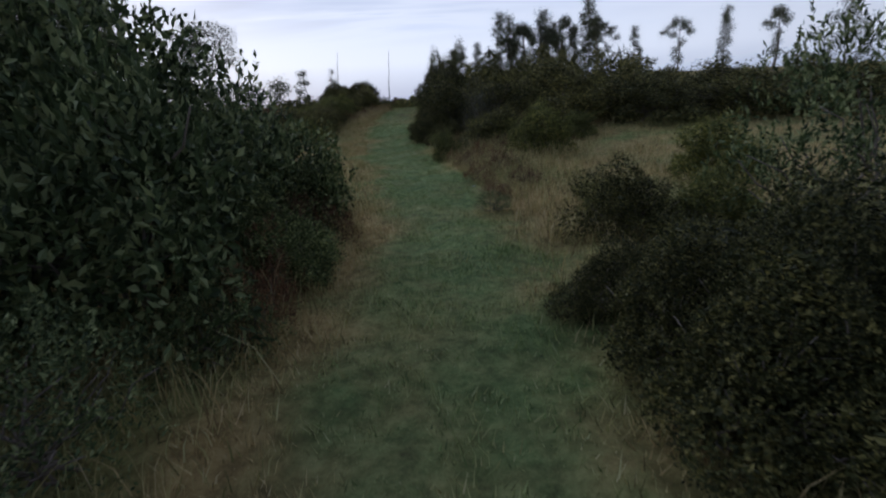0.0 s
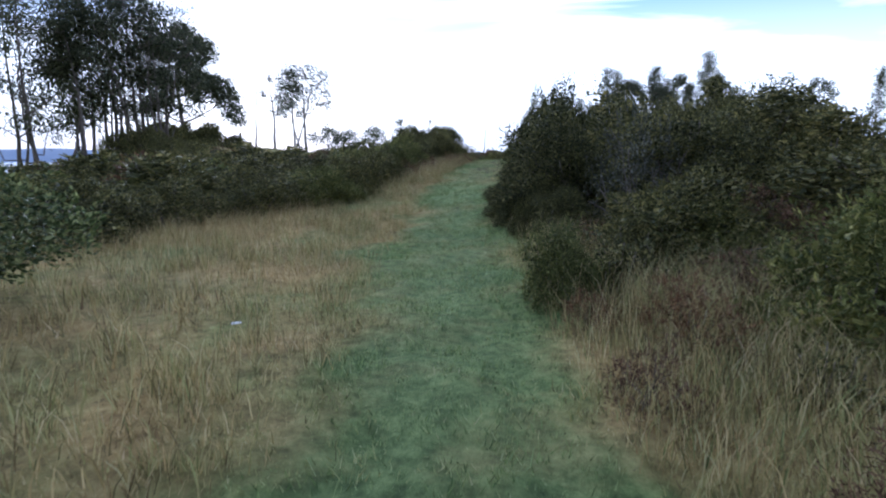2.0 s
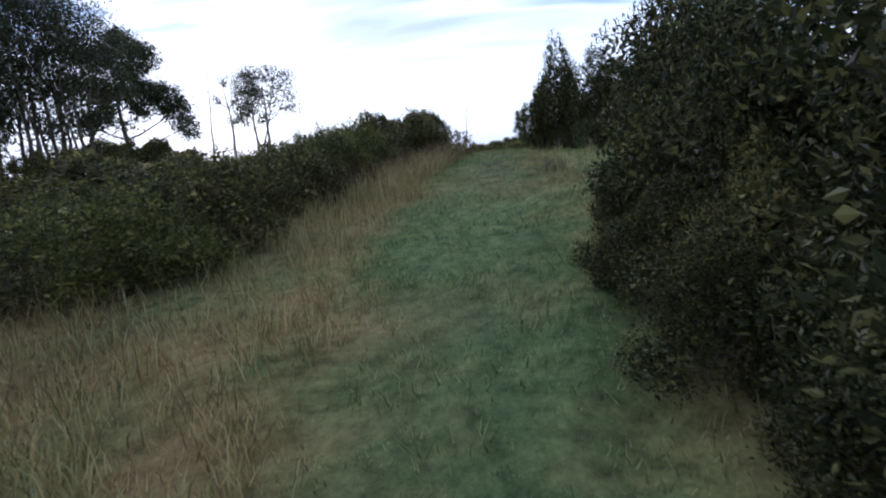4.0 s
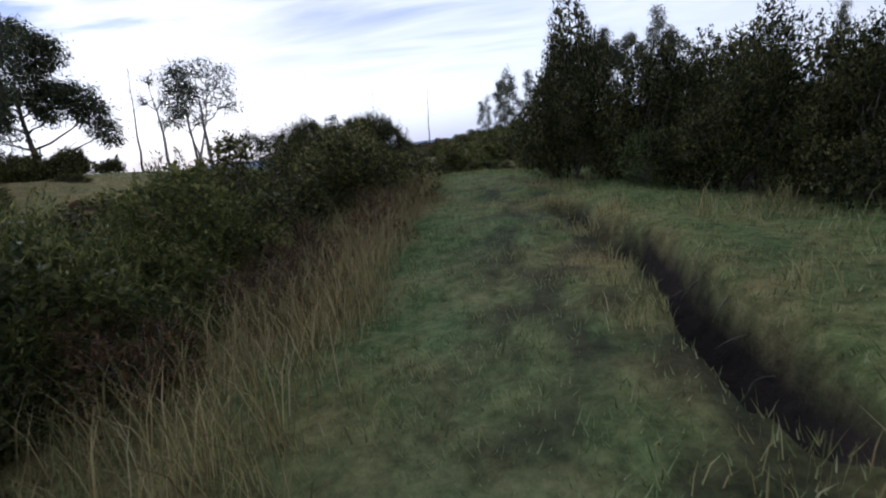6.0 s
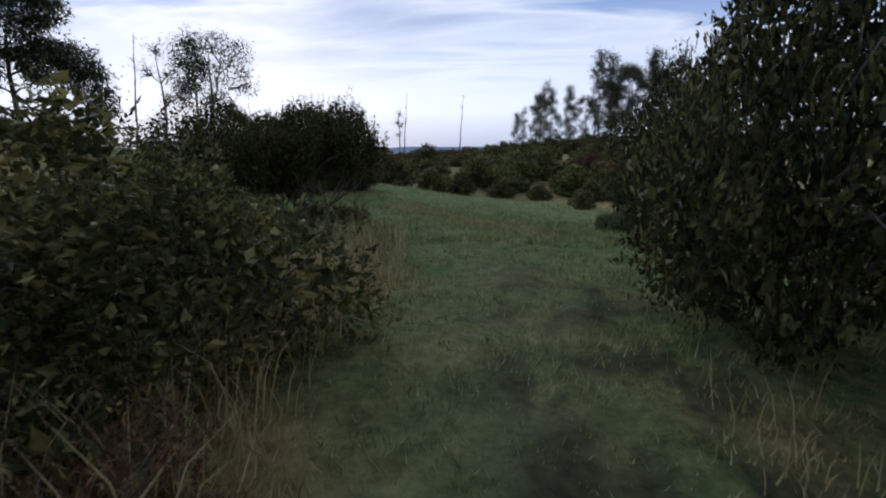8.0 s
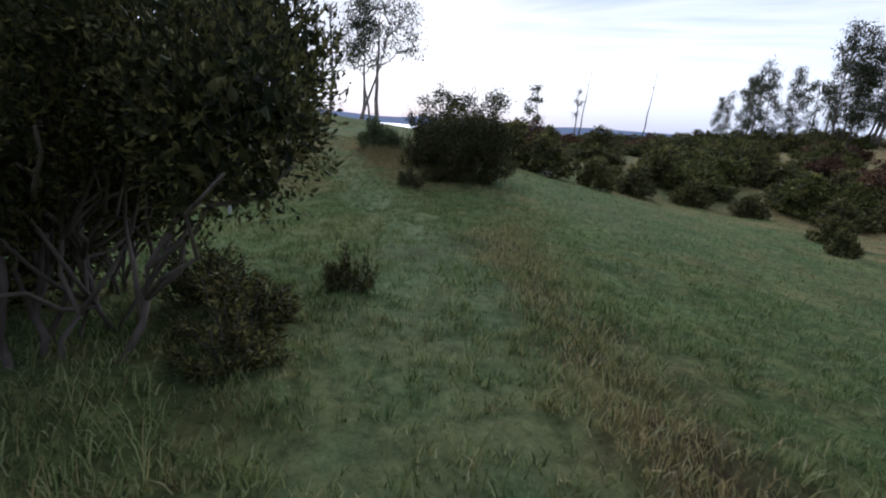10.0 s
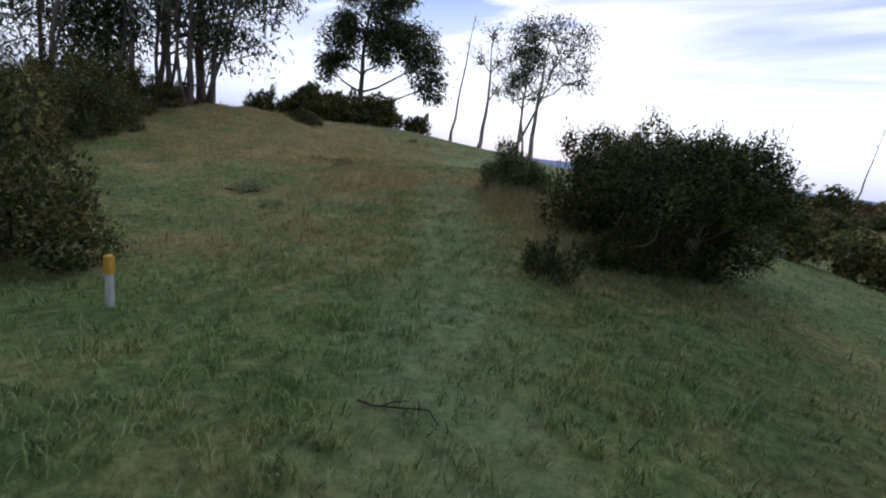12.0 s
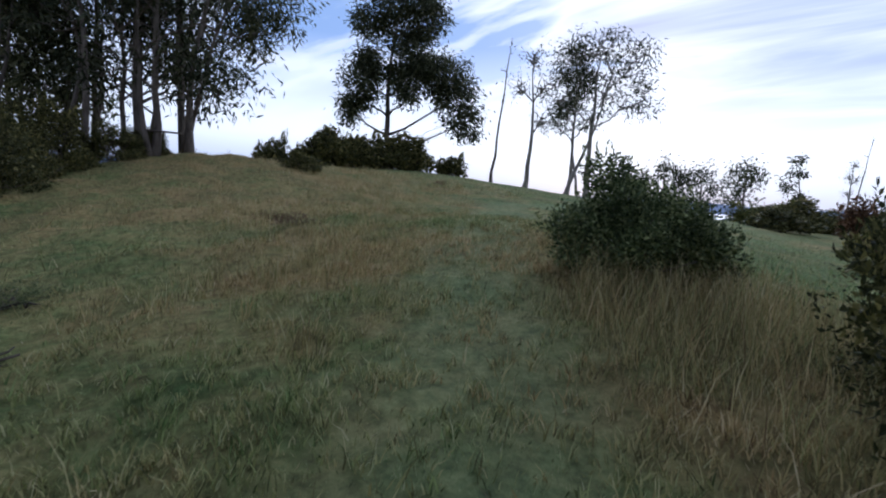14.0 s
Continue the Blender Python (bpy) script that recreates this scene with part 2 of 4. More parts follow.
# ---- lie of the land ----
SPOT_HEIGHTS = [
    (0, 0, -0.9), (0.05, 4.3, -0.99), (-0.3, 7.2, -0.97), (-1.1, 12.5, -0.91), (-1.3, 16, -0.51), (-1.35, 20, -0.25),
    (-1.36, 24.2, -0.15), (-2.7, 27.5, -0.35), (-4.3, 29.9, -0.47), (-7.7, 33.8, -0.57), (-4, 8, -0.9), (4, 8, -0.78),
    (3, 14, -0.06), (1.5, 20, -0.41), (-8, 30.8, -0.93), (-11.5, 34.3, -0.68), (-10.8, 37.8, -0.03), (-17, 40.1, -0.07),
    (-22.6, 42.7, 0.59), (-33.4, 51.6, 1.16), (-24.7, 38.3, 0.79), (-18, 33, -0.79), (-6, 19, -0.64), (4, 31, -1.24),
    (-2, 46, -1.78), (-36, 36, -1.62), (-28, 64, -0.44), (-70, 90, -9.8), (40, 40, -1.02), (0, 110, 0.19),
    (40, 130, 4.68), (-40, 160, -2.09), (-90, 20, -7.51), (-20, -40, -2.5), (-0.7, 9.9, -1.05), (2.3, 20.3, -0.38),
]
SPOTS = np.array(SPOT_HEIGHTS, float)


def swell(r):
    return np.sqrt(r * r + 2.25)


def solve_land():
    n = len(SPOTS)
    m = np.zeros((n + 1, n + 1))
    m[:n, :n] = swell(np.hypot(SPOTS[:, None, 0] - SPOTS[None, :, 0], SPOTS[:, None, 1] - SPOTS[None, :, 1])) - 0.12 * np.eye(n)
    m[:n, n] = m[n, :n] = 1
    return np.linalg.solve(m, np.r_[SPOTS[:, 2], 0])


LAND = solve_land()
# the walked line, for the trodden strip and the density of the grass
WAY_Y = np.array([-10, 0, 5.8, 9.9, 12.5, 16.7, 24.2, 26.4, 28.8, 31.0, 33.8, 37.5, 43])
WAY_X = np.array([0, 0, -0.07, -0.7, -1.1, -1.35, -1.36, -2.2, -3.5, -5.1, -7.7, -11.3, -16])


def ripple(x, y, s, seed):
    """Cheap smooth noise about -1 to 1, features about s metres across."""
    k, v = 2.6 / s, 0.0
    for a, (u, w) in enumerate(((1.0, 0.31), (-0.57, 0.94), (0.36, -1.27), (1.51, 0.83))):
        v = v + np.sin(k * (u * x + w * y) * (1 + 0.23 * a) + seed * (1.7 + a) + 1.3 * np.sin(0.7 * k * (w * x - u * y) + seed + a))
    return v / 2.6


def smooth(a, b, v):
    t = np.clip((v - a) / (b - a), 0, 1)
    return t * t * (3 - 2 * t)


def land(x, y):
    """Height of the ground without the trench."""
    x, y = np.asarray(x, float), np.asarray(y, float)
    r = swell(np.hypot(x[..., None] - SPOTS[:, 0], y[..., None] - SPOTS[:, 1]))
    z = r @ LAND[:-1] + LAND[-1]
    far = np.hypot(x + 5, y - 25)
    z = z + 0.022 * ripple(x, y, 0.7, 2.0) + 0.018 * ripple(x, y, 0.28, 5.0)
    z = z + 0.035 * ripple(x, y, 1.5, 3.3) * smooth(0.5, 1.6, from_way(x, y)) * smooth(24, 28, y) * smooth(46, 40, y) + 0.05 * ripple(x, y, 1.1, 7.7) * smooth(0.5, 1.6, from_way(x, y)) * smooth(-8.5, -11, x) * smooth(29, 32, y) * smooth(48, 42, y)
    shore = np.where(x < 0.25 * y + 60, -60.0, -6.0)
    w = smooth(190, 420, far)
    return z * (1 - w) + shore * w


def trench(x, y):
    """Washed-out trench beside the path: depth factor, 0 to 1."""
    centre = -0.42 + 0.07 * np.sin(2.1 * y) - 0.03 * (y - 19)
    open_y = smooth(16.2, 17.4, y) * (1 - smooth(20.3, 20.9, y))
    wide = (0.165 + 0.04 * np.sin(3.7 * y + 1)) * (0.4 + 0.6 * open_y)
    return (1 - smooth(0.55, 1.15, np.abs(x - centre) / wide)) * open_y


def ground_at(x, y):
    t = trench(np.asarray(x, float), np.asarray(y, float))
    bank = 0.06 * smooth(-0.42, -0.1, np.asarray(x, float)) * smooth(16, 17.5, y) * (1 - smooth(20.5, 22, y)) * (1 - smooth(0.6, 2.0, np.asarray(x, float)))
    return land(x, y) - 0.26 * t + bank


def from_way(x, y):
    return np.abs(x - np.interp(y, WAY_Y, WAY_X)) * np.where(np.asarray(y) > 25, 0.72, 1.0)


def gauss(x, y, cx, cy, r):
    return np.exp(-((x - cx) ** 2 + (y - cy) ** 2) / (r * r))


def dryness(x, y):
    """0: green turf, 1: straw-coloured rough grass."""
    off, n = from_way(x, y), 0.5 * ripple(x, y, 2.3, 1.0) + 0.45 * ripple(x, y, 0.8, 4.0)
    meadow = smooth(0.32, 0.72, off + 0.22 * n) * (1 - smooth(8.2, 10.0, y)) * (0.82 + 0.2 * ripple(x, y, 1.1, 8.0))
    # second meadow: green beside the path, straw along the hedge foot
    edge = np.interp(y, [8.5, 11, 13], [0.95, 0.6, 0.35])
    d2 = smooth(edge, edge + 0.6, np.interp(y, WAY_Y, WAY_X) - x + 0.4 * n) * smooth(8.0, 9.5, y) * (1 - smooth(16, 18, y))
    d3 = 0.75 * smooth(0.3, 0.8, x - np.interp(y, WAY_Y, WAY_X) + 0.3 * n) * smooth(8.0, 9.5, y) * (1 - smooth(14, 15, y))
    lane = (0.36 + 0.22 * n) * (1 - 0.6 * smooth(-0.4, 0.1, x)) * smooth(15, 16.5, y) * (1 - smooth(22, 25, y)) + 0.6 * smooth(0.45, 0.95, np.interp(y, WAY_Y, WAY_X) - x + 0.3 * n) * smooth(15, 17, y) * (1 - smooth(24.5, 26.5, y))
    lawn = smooth(24, 26, y) * (
        np.clip(0.06 + 0.16 * n, 0, 1)
        + 0.8 * gauss(x, y, -10.2, 36.6, 1.5) + 1.15 * gauss(x, y, -8.6, 36.0, 1.3) + 0.5 * gauss(x, y, -11.5, 35.0, 1.2) + 0.55 * gauss(x, y, -16, 38.5, 4) + 0.55 * gauss(x, y, -6.6, 34.6, 1.3)
        + 1.15 * gauss(x, y, -23.5, 40.5, 6.5) + 0.6 * gauss(x, y, -3.1, 25.2, 0.7) + 0.5 * gauss(x, y, -17, 35.5, 3) + 0.32 * smooth(0.1, 0.7, ripple(x, y, 1.1, 7.7)) * smooth(-8.5, -11, x) + 0.5 * gauss(x, y, -11.5, 31.5, 1.8)
        + 0.45 * np.exp(-((x - np.interp(y, [25, 26.4, 28.5, 30.5, 32], [-1.0, -1.15, -2.4, -3.5, -3.6])) ** 2) / 0.16) * (1 - smooth(30.5, 32, y)) + 0.6 * gauss(x, y, -12.5, 36.6, 1.0) + 0.5 * gauss(x, y, -9.0, 33.0, 1.2) + 0.8 * smooth(38, 48, y + 0.55 * x + 2 * n) * smooth(-18, -6, x) + 0.6 * smooth(0.5, 4, x + n) * smooth(33, 39, y)
    )
    out = np.maximum.reduce([meadow, d2, d3, lane, np.clip(0.82 * lawn, 0, 1)])
    low = 1 - smooth(14, 17, y)
    return np.clip(out * (0.72 + 0.3 * n) + (0.14 + 0.16 * low) * n + 0.06 + 0.07 * low, 0, 1)


def wornness(x, y):
    """How far the turf is trodden short and pale along the walked line."""
    n = 0.5 * ripple(x, y, 0.9, 2.6) + 0.4 * ripple(x, y, 0.3, 5.3)
    return smooth(0.62, 0.22, from_way(x, y) + 0.16 * n) * (0.75 + 0.25 * n) * (0.3 + 0.38 * smooth(25, 29, y)) * (1 - smooth(46, 50, y))


def bareness(x, y):
    """Bare or muddy soil."""
    n = 0.5 + 0.5 * ripple(x, y, 0.35, 7.0)
    t = trench(x, y)
    lane = 0.75 * smooth(0.75, 0.3, np.abs(x + 0.95)) * smooth(15.5, 17, y) * (1 - smooth(22.5, 25, y)) * smooth(0.3, 0.7, n)
    mud = gauss(x, y, -3.4, 30.0, 0.45) + gauss(x, y, -1.05, 26.2, 0.28) + 0.8 * gauss(x, y, -1.45, 26.4, 0.3) + 0.7 * gauss(x, y, -3.5, 29.0, 0.4) + 0.9 * gauss(x, y, -1.25, 18.9, 0.3)
    rut = 0.8 * np.exp(-((x - np.interp(y, [25, 26.4, 28.5, 30.5, 32], [-1.0, -1.15, -2.4, -3.5, -3.6])) ** 2) / 0.09) * smooth(25, 26, y) * (1 - smooth(30.5, 32, y))
    return np.clip(np.maximum.reduce([smooth(0.05, 0.5, t), lane, mud * smooth(0.2, 0.6, n), rut * smooth(0.35, 0.7, n), 0 * n]), 0, 1)


# ---- mesh helpers ----
RNG = np.random.default_rng(11)


def mesh_of(name, verts, faces, mat, attrs=None, shade=True):
    me = bpy.data.meshes.new(name)
    me.from_pydata(np.asarray(verts).tolist(), [], faces if isinstance(faces, list) else faces.tolist())
    me.materials.append(mat)
    for key, vals in (attrs or {}).items():
        a = me.attributes.new(key, "FLOAT", "POINT")
        a.data.foreach_set("value", np.asarray(vals, np.float32))
    if shade:
        me.polygons.foreach_set("use_smooth", np.ones(len(me.polygons), bool))
    return me


def part(name, me, parent, label=""):
    ob = new(name, me)
    ob.parent = parent
    return tagged(ob, label) if label else ob


def thing(name, label, category, x, y, sink=0.03, turn=0.0, scale=(1, 1, 1), group="", tilt=0.0):
    """An empty on the ground that carries the parts of one thing."""
    e = new(name)
    e.empty_display_size = 0.2
    e.matrix_basis = pose(x, y, float(ground_at(x, y)) - sink, tilt, 0, turn) @ Matrix.Diagonal((*scale, 1))
    return tagged(e, label, category, group)


def unit(v):
    return v / np.maximum(np.linalg.norm(v, axis=-1, keepdims=True), 1e-9)


def leaves_mesh(name, at, way, length, width, mat, rng, fold=0.25):
    """One folded, pointed leaf at each place, along its way."""
    n = len(at)
    length = length * rng.uniform(0.65, 1.3, (n, 1))
    width = width * rng.uniform(0.7, 1.25, (n, 1))
    way = unit(way)
    side = unit(np.cross(way, rng.normal(size=(n, 3))))
    up = np.cross(side, way)
    mid = at + way * length * 0.45
    v = np.stack([at, mid + side * width * 0.5 + up * width * fold, at + way * length, mid - side * width * 0.5 + up * width * fold], 1).reshape(-1, 3)
    return mesh_of(name, v, np.arange(4 * n).reshape(-1, 4), mat, shade=False)


def tube(points, radii, sides=6):
    """A tapered round limb along points: vertices and faces."""
    p = np.asarray(points, float)
    r = np.asarray(radii, float)
    d = unit(np.gradient(p, axis=0))
    ref = np.where(np.abs(d[:, 2:3]) > 0.9, np.array([[1.0, 0, 0]]), np.array([[0, 0, 1.0]]))
    a = unit(np.cross(d, ref))
    b = np.cross(d, a)
    ang = np.arange(sides) * 2 * np.pi / sides
    ring = p[:, None] + r[:, None, None] * (np.cos(ang)[None, :, None] * a[:, None] + np.sin(ang)[None, :, None] * b[:, None])
    f = []
    for i in range(len(p) - 1):
        for k in range(sides):
            f.append((i * sides + k, i * sides + (k + 1) % sides, (i + 1) * sides + (k + 1) % sides, (i + 1) * sides + k))
    f.append(tuple(range(sides))[::-1])
    f.append(tuple((len(p) - 1) * sides + k for k in range(sides)))
    return ring.reshape(-1, 3), f


def joined(tubes):
    v, f, n = [], [], 0
    for tv, tf in tubes:
        v.append(tv)
        f += [tuple(i + n for i in q) for q in tf]
        n += len(tv)
    return np.concatenate(v), f


def arc(a, b, drop, n=8):
    """A smooth sagging line from a to b."""
    a, b, t = np.asarray(a, float), np.asarray(b, float), np.linspace(0, 1, n)[:, None]
    return a + (b - a) * t + 4 * t * (1 - t) * np.asarray(drop, float)


def bent(a, b, rng, sag=0.12, n=5):
    """A crooked line from a to b."""
    a, b = np.asarray(a, float), np.asarray(b, float)
    t = np.linspace(0, 1, n)[:, None]
    off = rng.normal(size=(n, 3)) * np.linalg.norm(b - a) * sag * 0.5
    off[0] = off[-1] = 0
    return a + (b - a) * t + off * np.sin(np.pi * t)


# ---- the ground, one sheet to the horizon ----
def spread(core, near, far, ratio=1.28):
    lo, hi = [core[0]], [core[-1]]
    s = near
    while lo[-1] > -far or hi[-1] < far:
        s *= ratio
        lo.append(lo[-1] - s)
        hi.append(hi[-1] + s)
    return np.array(sorted(lo[1:] + list(core) + hi[1:]))


def build_ground():
    xs = spread(np.r_[np.arange(-26, -1.3, 0.24), np.arange(-1.3, 0.4, 0.055), np.arange(0.4, 9, 0.24)], 0.24, 4300)
    ys = spread(np.arange(-4, 46, 0.24), 0.24, 4300)
    gx, gy = np.meshgrid(xs, ys)
    x, y = gx.ravel(), gy.ravel()
    z = ground_at(x, y)
    nx, ny = len(xs), len(ys)
    i = (np.arange(ny - 1)[:, None] * nx + np.arange(nx - 1)[None]).ravel()
    faces = np.stack([i, i + 1, i + nx + 1, i + nx], 1)
    me = mesh_of("ground", np.stack([x, y, z], 1), faces, GROUND, {"dry": dryness(x, y), "bare": bareness(x, y), "worn": wornness(x, y) * (1 - bareness(x, y))})
    tagged(new("ground", me), "grassy hillside with a mown path and straw-coloured rough grass", "ground", kind="structure")


build_ground()


def build_distance():
    """Bay and far shore hills seen low between the trees."""
    m, nt, b = material("bay_water", 0.25, 0.5)
    b.inputs["Base Color"].default_value = (0.20, 0.27, 0.38, 1)
    wv = noise_node(nt, 0.02, 4)
    bump = nt.nodes.new("ShaderNodeBump")
    bump.inputs["Strength"].default_value = 0.15
    nt.links.new(wv.outputs[0], bump.inputs["Height"])
    nt.links.new(bump.outputs[0], b.inputs["Normal"])
    s = 4400
    me = mesh_of("water", [(-s, -200, -30), (s, -200, -30), (s, s, -30), (-s, s, -30)], [(0, 1, 2, 3)], m)
    tagged(new("water", me), "pale blue-grey bay beyond the hill", "water", kind="structure")
    # distance haze is painted into the hills as a pale blue base colour
    hill = plain_material("haze_tinted_hills", (0.17, 0.23, 0.36), (0.24, 0.30, 0.43), 0.004, 1.0, 0.0)
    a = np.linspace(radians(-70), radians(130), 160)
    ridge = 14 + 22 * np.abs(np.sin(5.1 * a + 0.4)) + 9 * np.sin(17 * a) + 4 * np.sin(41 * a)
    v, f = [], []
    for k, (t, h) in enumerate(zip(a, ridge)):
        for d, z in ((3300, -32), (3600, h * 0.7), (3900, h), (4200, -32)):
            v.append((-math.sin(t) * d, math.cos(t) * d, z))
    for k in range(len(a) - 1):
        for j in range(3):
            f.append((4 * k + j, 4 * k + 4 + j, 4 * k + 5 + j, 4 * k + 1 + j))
    tagged(new("backdrop", mesh_of("backdrop", v, f, hill)), "hills on the far shore with blue haze painted into their colour", "hills", kind="structure")


build_distance()


# ---- bushes ----
def crown_points(rng, lobes, n, shell=(0.74, 1.08)):
    """Places over the outside of overlapping lobes, with the way out at each."""
    c = np.array([l[:3] for l in lobes])
    r = np.array([l[3:6] for l in lobes])
    share = (r[:, 0] * r[:, 1]) / (r[:, 0] * r[:, 1]).sum()
    k = rng.choice(len(lobes), n * 2, p=share)
    d = unit(rng.normal(size=(n * 2, 3)))
    rad = rng.uniform(*shell, (n * 2, 1)) * (1 + 0.10 * np.sin(7 * d[:, :1] + 5 * d[:, 1:2] + k[:, None]))
    p = c[k] + d * r[k] * rad
    keep = np.ones(len(p), bool)
    for j in range(len(lobes)):
        inside = (((p - c[j]) / (r[j] * 0.70)) ** 2).sum(1) < 1
        keep &= ~(inside & (k != j))
    p, d = p[keep][:n], unit(d[keep][:n] / r[k[keep][:n]])
    return p, d


def uneven(p, seed):
    """Pull a crown out of round, so that no two sides match."""
    a = np.arctan2(p[:, 1], p[:, 0])
    w = 1 + 0.15 * np.sin(2 * a + seed) + 0.11 * np.sin(3 * a - 2.1 * seed + 1.6 * p[:, 2]) + 0.07 * np.sin(7 * a + seed + 4 * p[:, 2])
    h = 1 + 0.13 * np.sin(2.6 * p[:, 0] + 1.7 * seed) + 0.10 * np.sin(4.3 * p[:, 1] - seed) + 0.07 * np.sin(8 * p[:, 0] + 5 * p[:, 1] + seed)
    return p * np.stack([w, w, h], 1)


def inner_mesh(name, lobes, mat, rng, n, size, seed=0.0):
    """Older, closer leaves inside the crown."""
    p, d = crown_points(rng, lobes, n, (0.45, 0.84))
    p = uneven(p, seed)
    p[:, 2] = np.maximum(p[:, 2], 0.02)
    return leaves_mesh(name, p, d * 0.3 + rng.normal(size=p.shape), size, size * 0.62, mat, rng)


def sprigs(rng, p, d, n, reach, each):
    """Leafy shoots that stand out of the crown and break its outline."""
    pick = rng.choice(len(p), n)
    base = p[pick]
    way = unit(d[pick] * 0.5 + np.array([0, 0, 1.0]) + rng.normal(size=(n, 3)) * 0.25)
    lengths = reach * rng.uniform(0.4, 1.1, (n, 1))
    at, out = [], []
    for j in range(each):
        t = (j + 0.5) / each
        at.append(base + way * lengths * t)
        out.append(unit(way * 0.9 + rng.normal(size=(n, 3)) * 0.55))
    return np.concatenate(at), np.concatenate(out)


BUSH_KINDS = {
    # leaf stuff, leaves, leaf length, leaf width, lobes, shoots, shoot reach, crown base
    "laurel": ("laurel", 11000, 0.054, 0.026, 10, 340, 0.22, 0.02),
    "fine": ("fine", 14000, 0.038, 0.016, 13, 420, 0.14, 0.02),
    "scrub": ("scrub", 8400, 0.046, 0.018, 10, 190, 0.14, 0.02),
    "scrub_b": ("scrub", 8400, 0.046, 0.018, 13, 190, 0.15, 0.02),
    "broom": ("broom", 7600, 0.075, 0.013, 8, 330, 0.24, 0.0),
    "airy": ("laurel", 3600, 0.055, 0.022, 9, 200, 0.18, 0.05),
    "shade": ("fine", 23000, 0.032, 0.013, 19, 700, 0.15, 0.42),
    "pale": ("grey", 1700, 0.045, 0.018, 6, 120, 0.30, 0.0),
    "bracken": ("brown", 1500, 0.11, 0.020, 5, 120, 0.25, 0.0),
    "far": ("scrub", 1700, 0.13, 0.050, 8, 60, 0.16, 0.0),
    "far_b": ("broom", 1700, 0.13, 0.046, 9, 60, 0.18, 0.0),
    "far_c": ("brown", 1500, 0.14, 0.042, 7, 60, 0.16, 0.0),
}
BUSH_MESHES = {}


def bush_meshes(kind, variant=0):
    """Crown, inner foliage and stems of a bush one metre in radius and 1.6 m high."""
    key = (kind, variant)
    if key in BUSH_MESHES:
        return BUSH_MESHES[key]
    leaf, n, length, width, nlobes, nshoot, reach, floor_z = BUSH_KINDS[kind]
    rng = np.random.default_rng(abs(hash_name(kind)) + 31 * variant)
    lobes = []
    raised = floor_z > 0.1
    for k in range(nlobes):
        a = 2.4 * k + rng.uniform(0, 0.7)
        q = math.sqrt((k + 0.4) / nlobes) * rng.uniform(0.55, 0.86)
        s = rng.uniform(0.24, 0.46)
        top = 1.5 * (1 - 0.6 * q * q) - s * 0.8
        z = top if raised else top * rng.uniform(0.45, 1.08)
        lobes.append((q * math.cos(a), q * math.sin(a), max(z, floor_z * 1.6 + s * 0.7, s * 0.55), s, s, s * rng.uniform(0.75, 0.95)))
    if not raised:
        for k in range(8):
            a = k * 0.785 + rng.uniform(0, 0.4)
            q, s = rng.uniform(0.5, 0.78), rng.uniform(0.24, 0.38)
            lobes.append((q * math.cos(a), q * math.sin(a), rng.uniform(0.14, 0.48), s, s, s * rng.uniform(0.8, 1.2)))
    p, d = crown_points(rng, lobes, n)
    seed = 1.9 * variant + 0.01 * hash_name(kind)
    p = uneven(p, seed)
    ok = p[:, 2] > (floor_z * 0.8 if raised else 0.01)
    p, d = p[ok], d[ok]
    way = d * 0.7 + np.array([0, 0, 0.35]) + rng.normal(size=p.shape) * 0.6
    hi = p[:, 2] > np.quantile(p[:, 2], 0.35)
    sp, sw = sprigs(rng, p[hi], d[hi], nshoot, reach, 5 if kind.startswith("far") else 9)
    crown = leaves_mesh(kind + "_crown", np.concatenate([p, sp]), np.concatenate([way, sw]), length, width, LEAF[leaf], rng)
    core = None if kind in ("airy", "pale", "bracken") else inner_mesh(kind + "_inner", lobes, LEAF[leaf], rng, 900 if kind.startswith("far") else 4400 if kind in ("scrub", "scrub_b", "broom") else 9000 if kind == "shade" else 7000, 0.20 if kind.startswith("far") else 0.082 if kind in ("scrub", "scrub_b", "broom") else 0.06 if kind == "shade" else 0.062, seed)
    stems = []
    for k, l in enumerate(lobes[:nlobes:2] if raised else lobes[:nlobes]):
        foot = np.array([rng.normal() * 0.16, rng.normal() * 0.16, -0.05])
        knee = foot + (np.array(l[:3]) - foot) * 0.45 + rng.normal(size=3) * 0.07
        pts = np.concatenate([bent(foot, knee, rng, 0.12, 5), bent(knee, l[:3], rng, 0.12, 5)[1:]])
        tubes = [tube(pts, np.linspace(0.017, 0.006, len(pts)) * rng.uniform(0.6, 1.2), 6)]
        for _ in range(4 if raised else 2):
            tip = np.array(l[:3]) * (1, 1, 0.9) + rng.normal(size=3) * 0.22
            tubes.append(tube(bent(pts[rng.integers(2, 6)], tip, rng, 0.15, 5), np.linspace(0.012, 0.004, 5), 5))
        stems.append(tubes)
    if kind.startswith("far"):
        stems = [sum(stems, [])]
    stems = [mesh_of(kind + "_stem", *joined(t), BARK) for t in stems]
    BUSH_MESHES[key] = (crown, core, stems)
    return BUSH_MESHES[key]


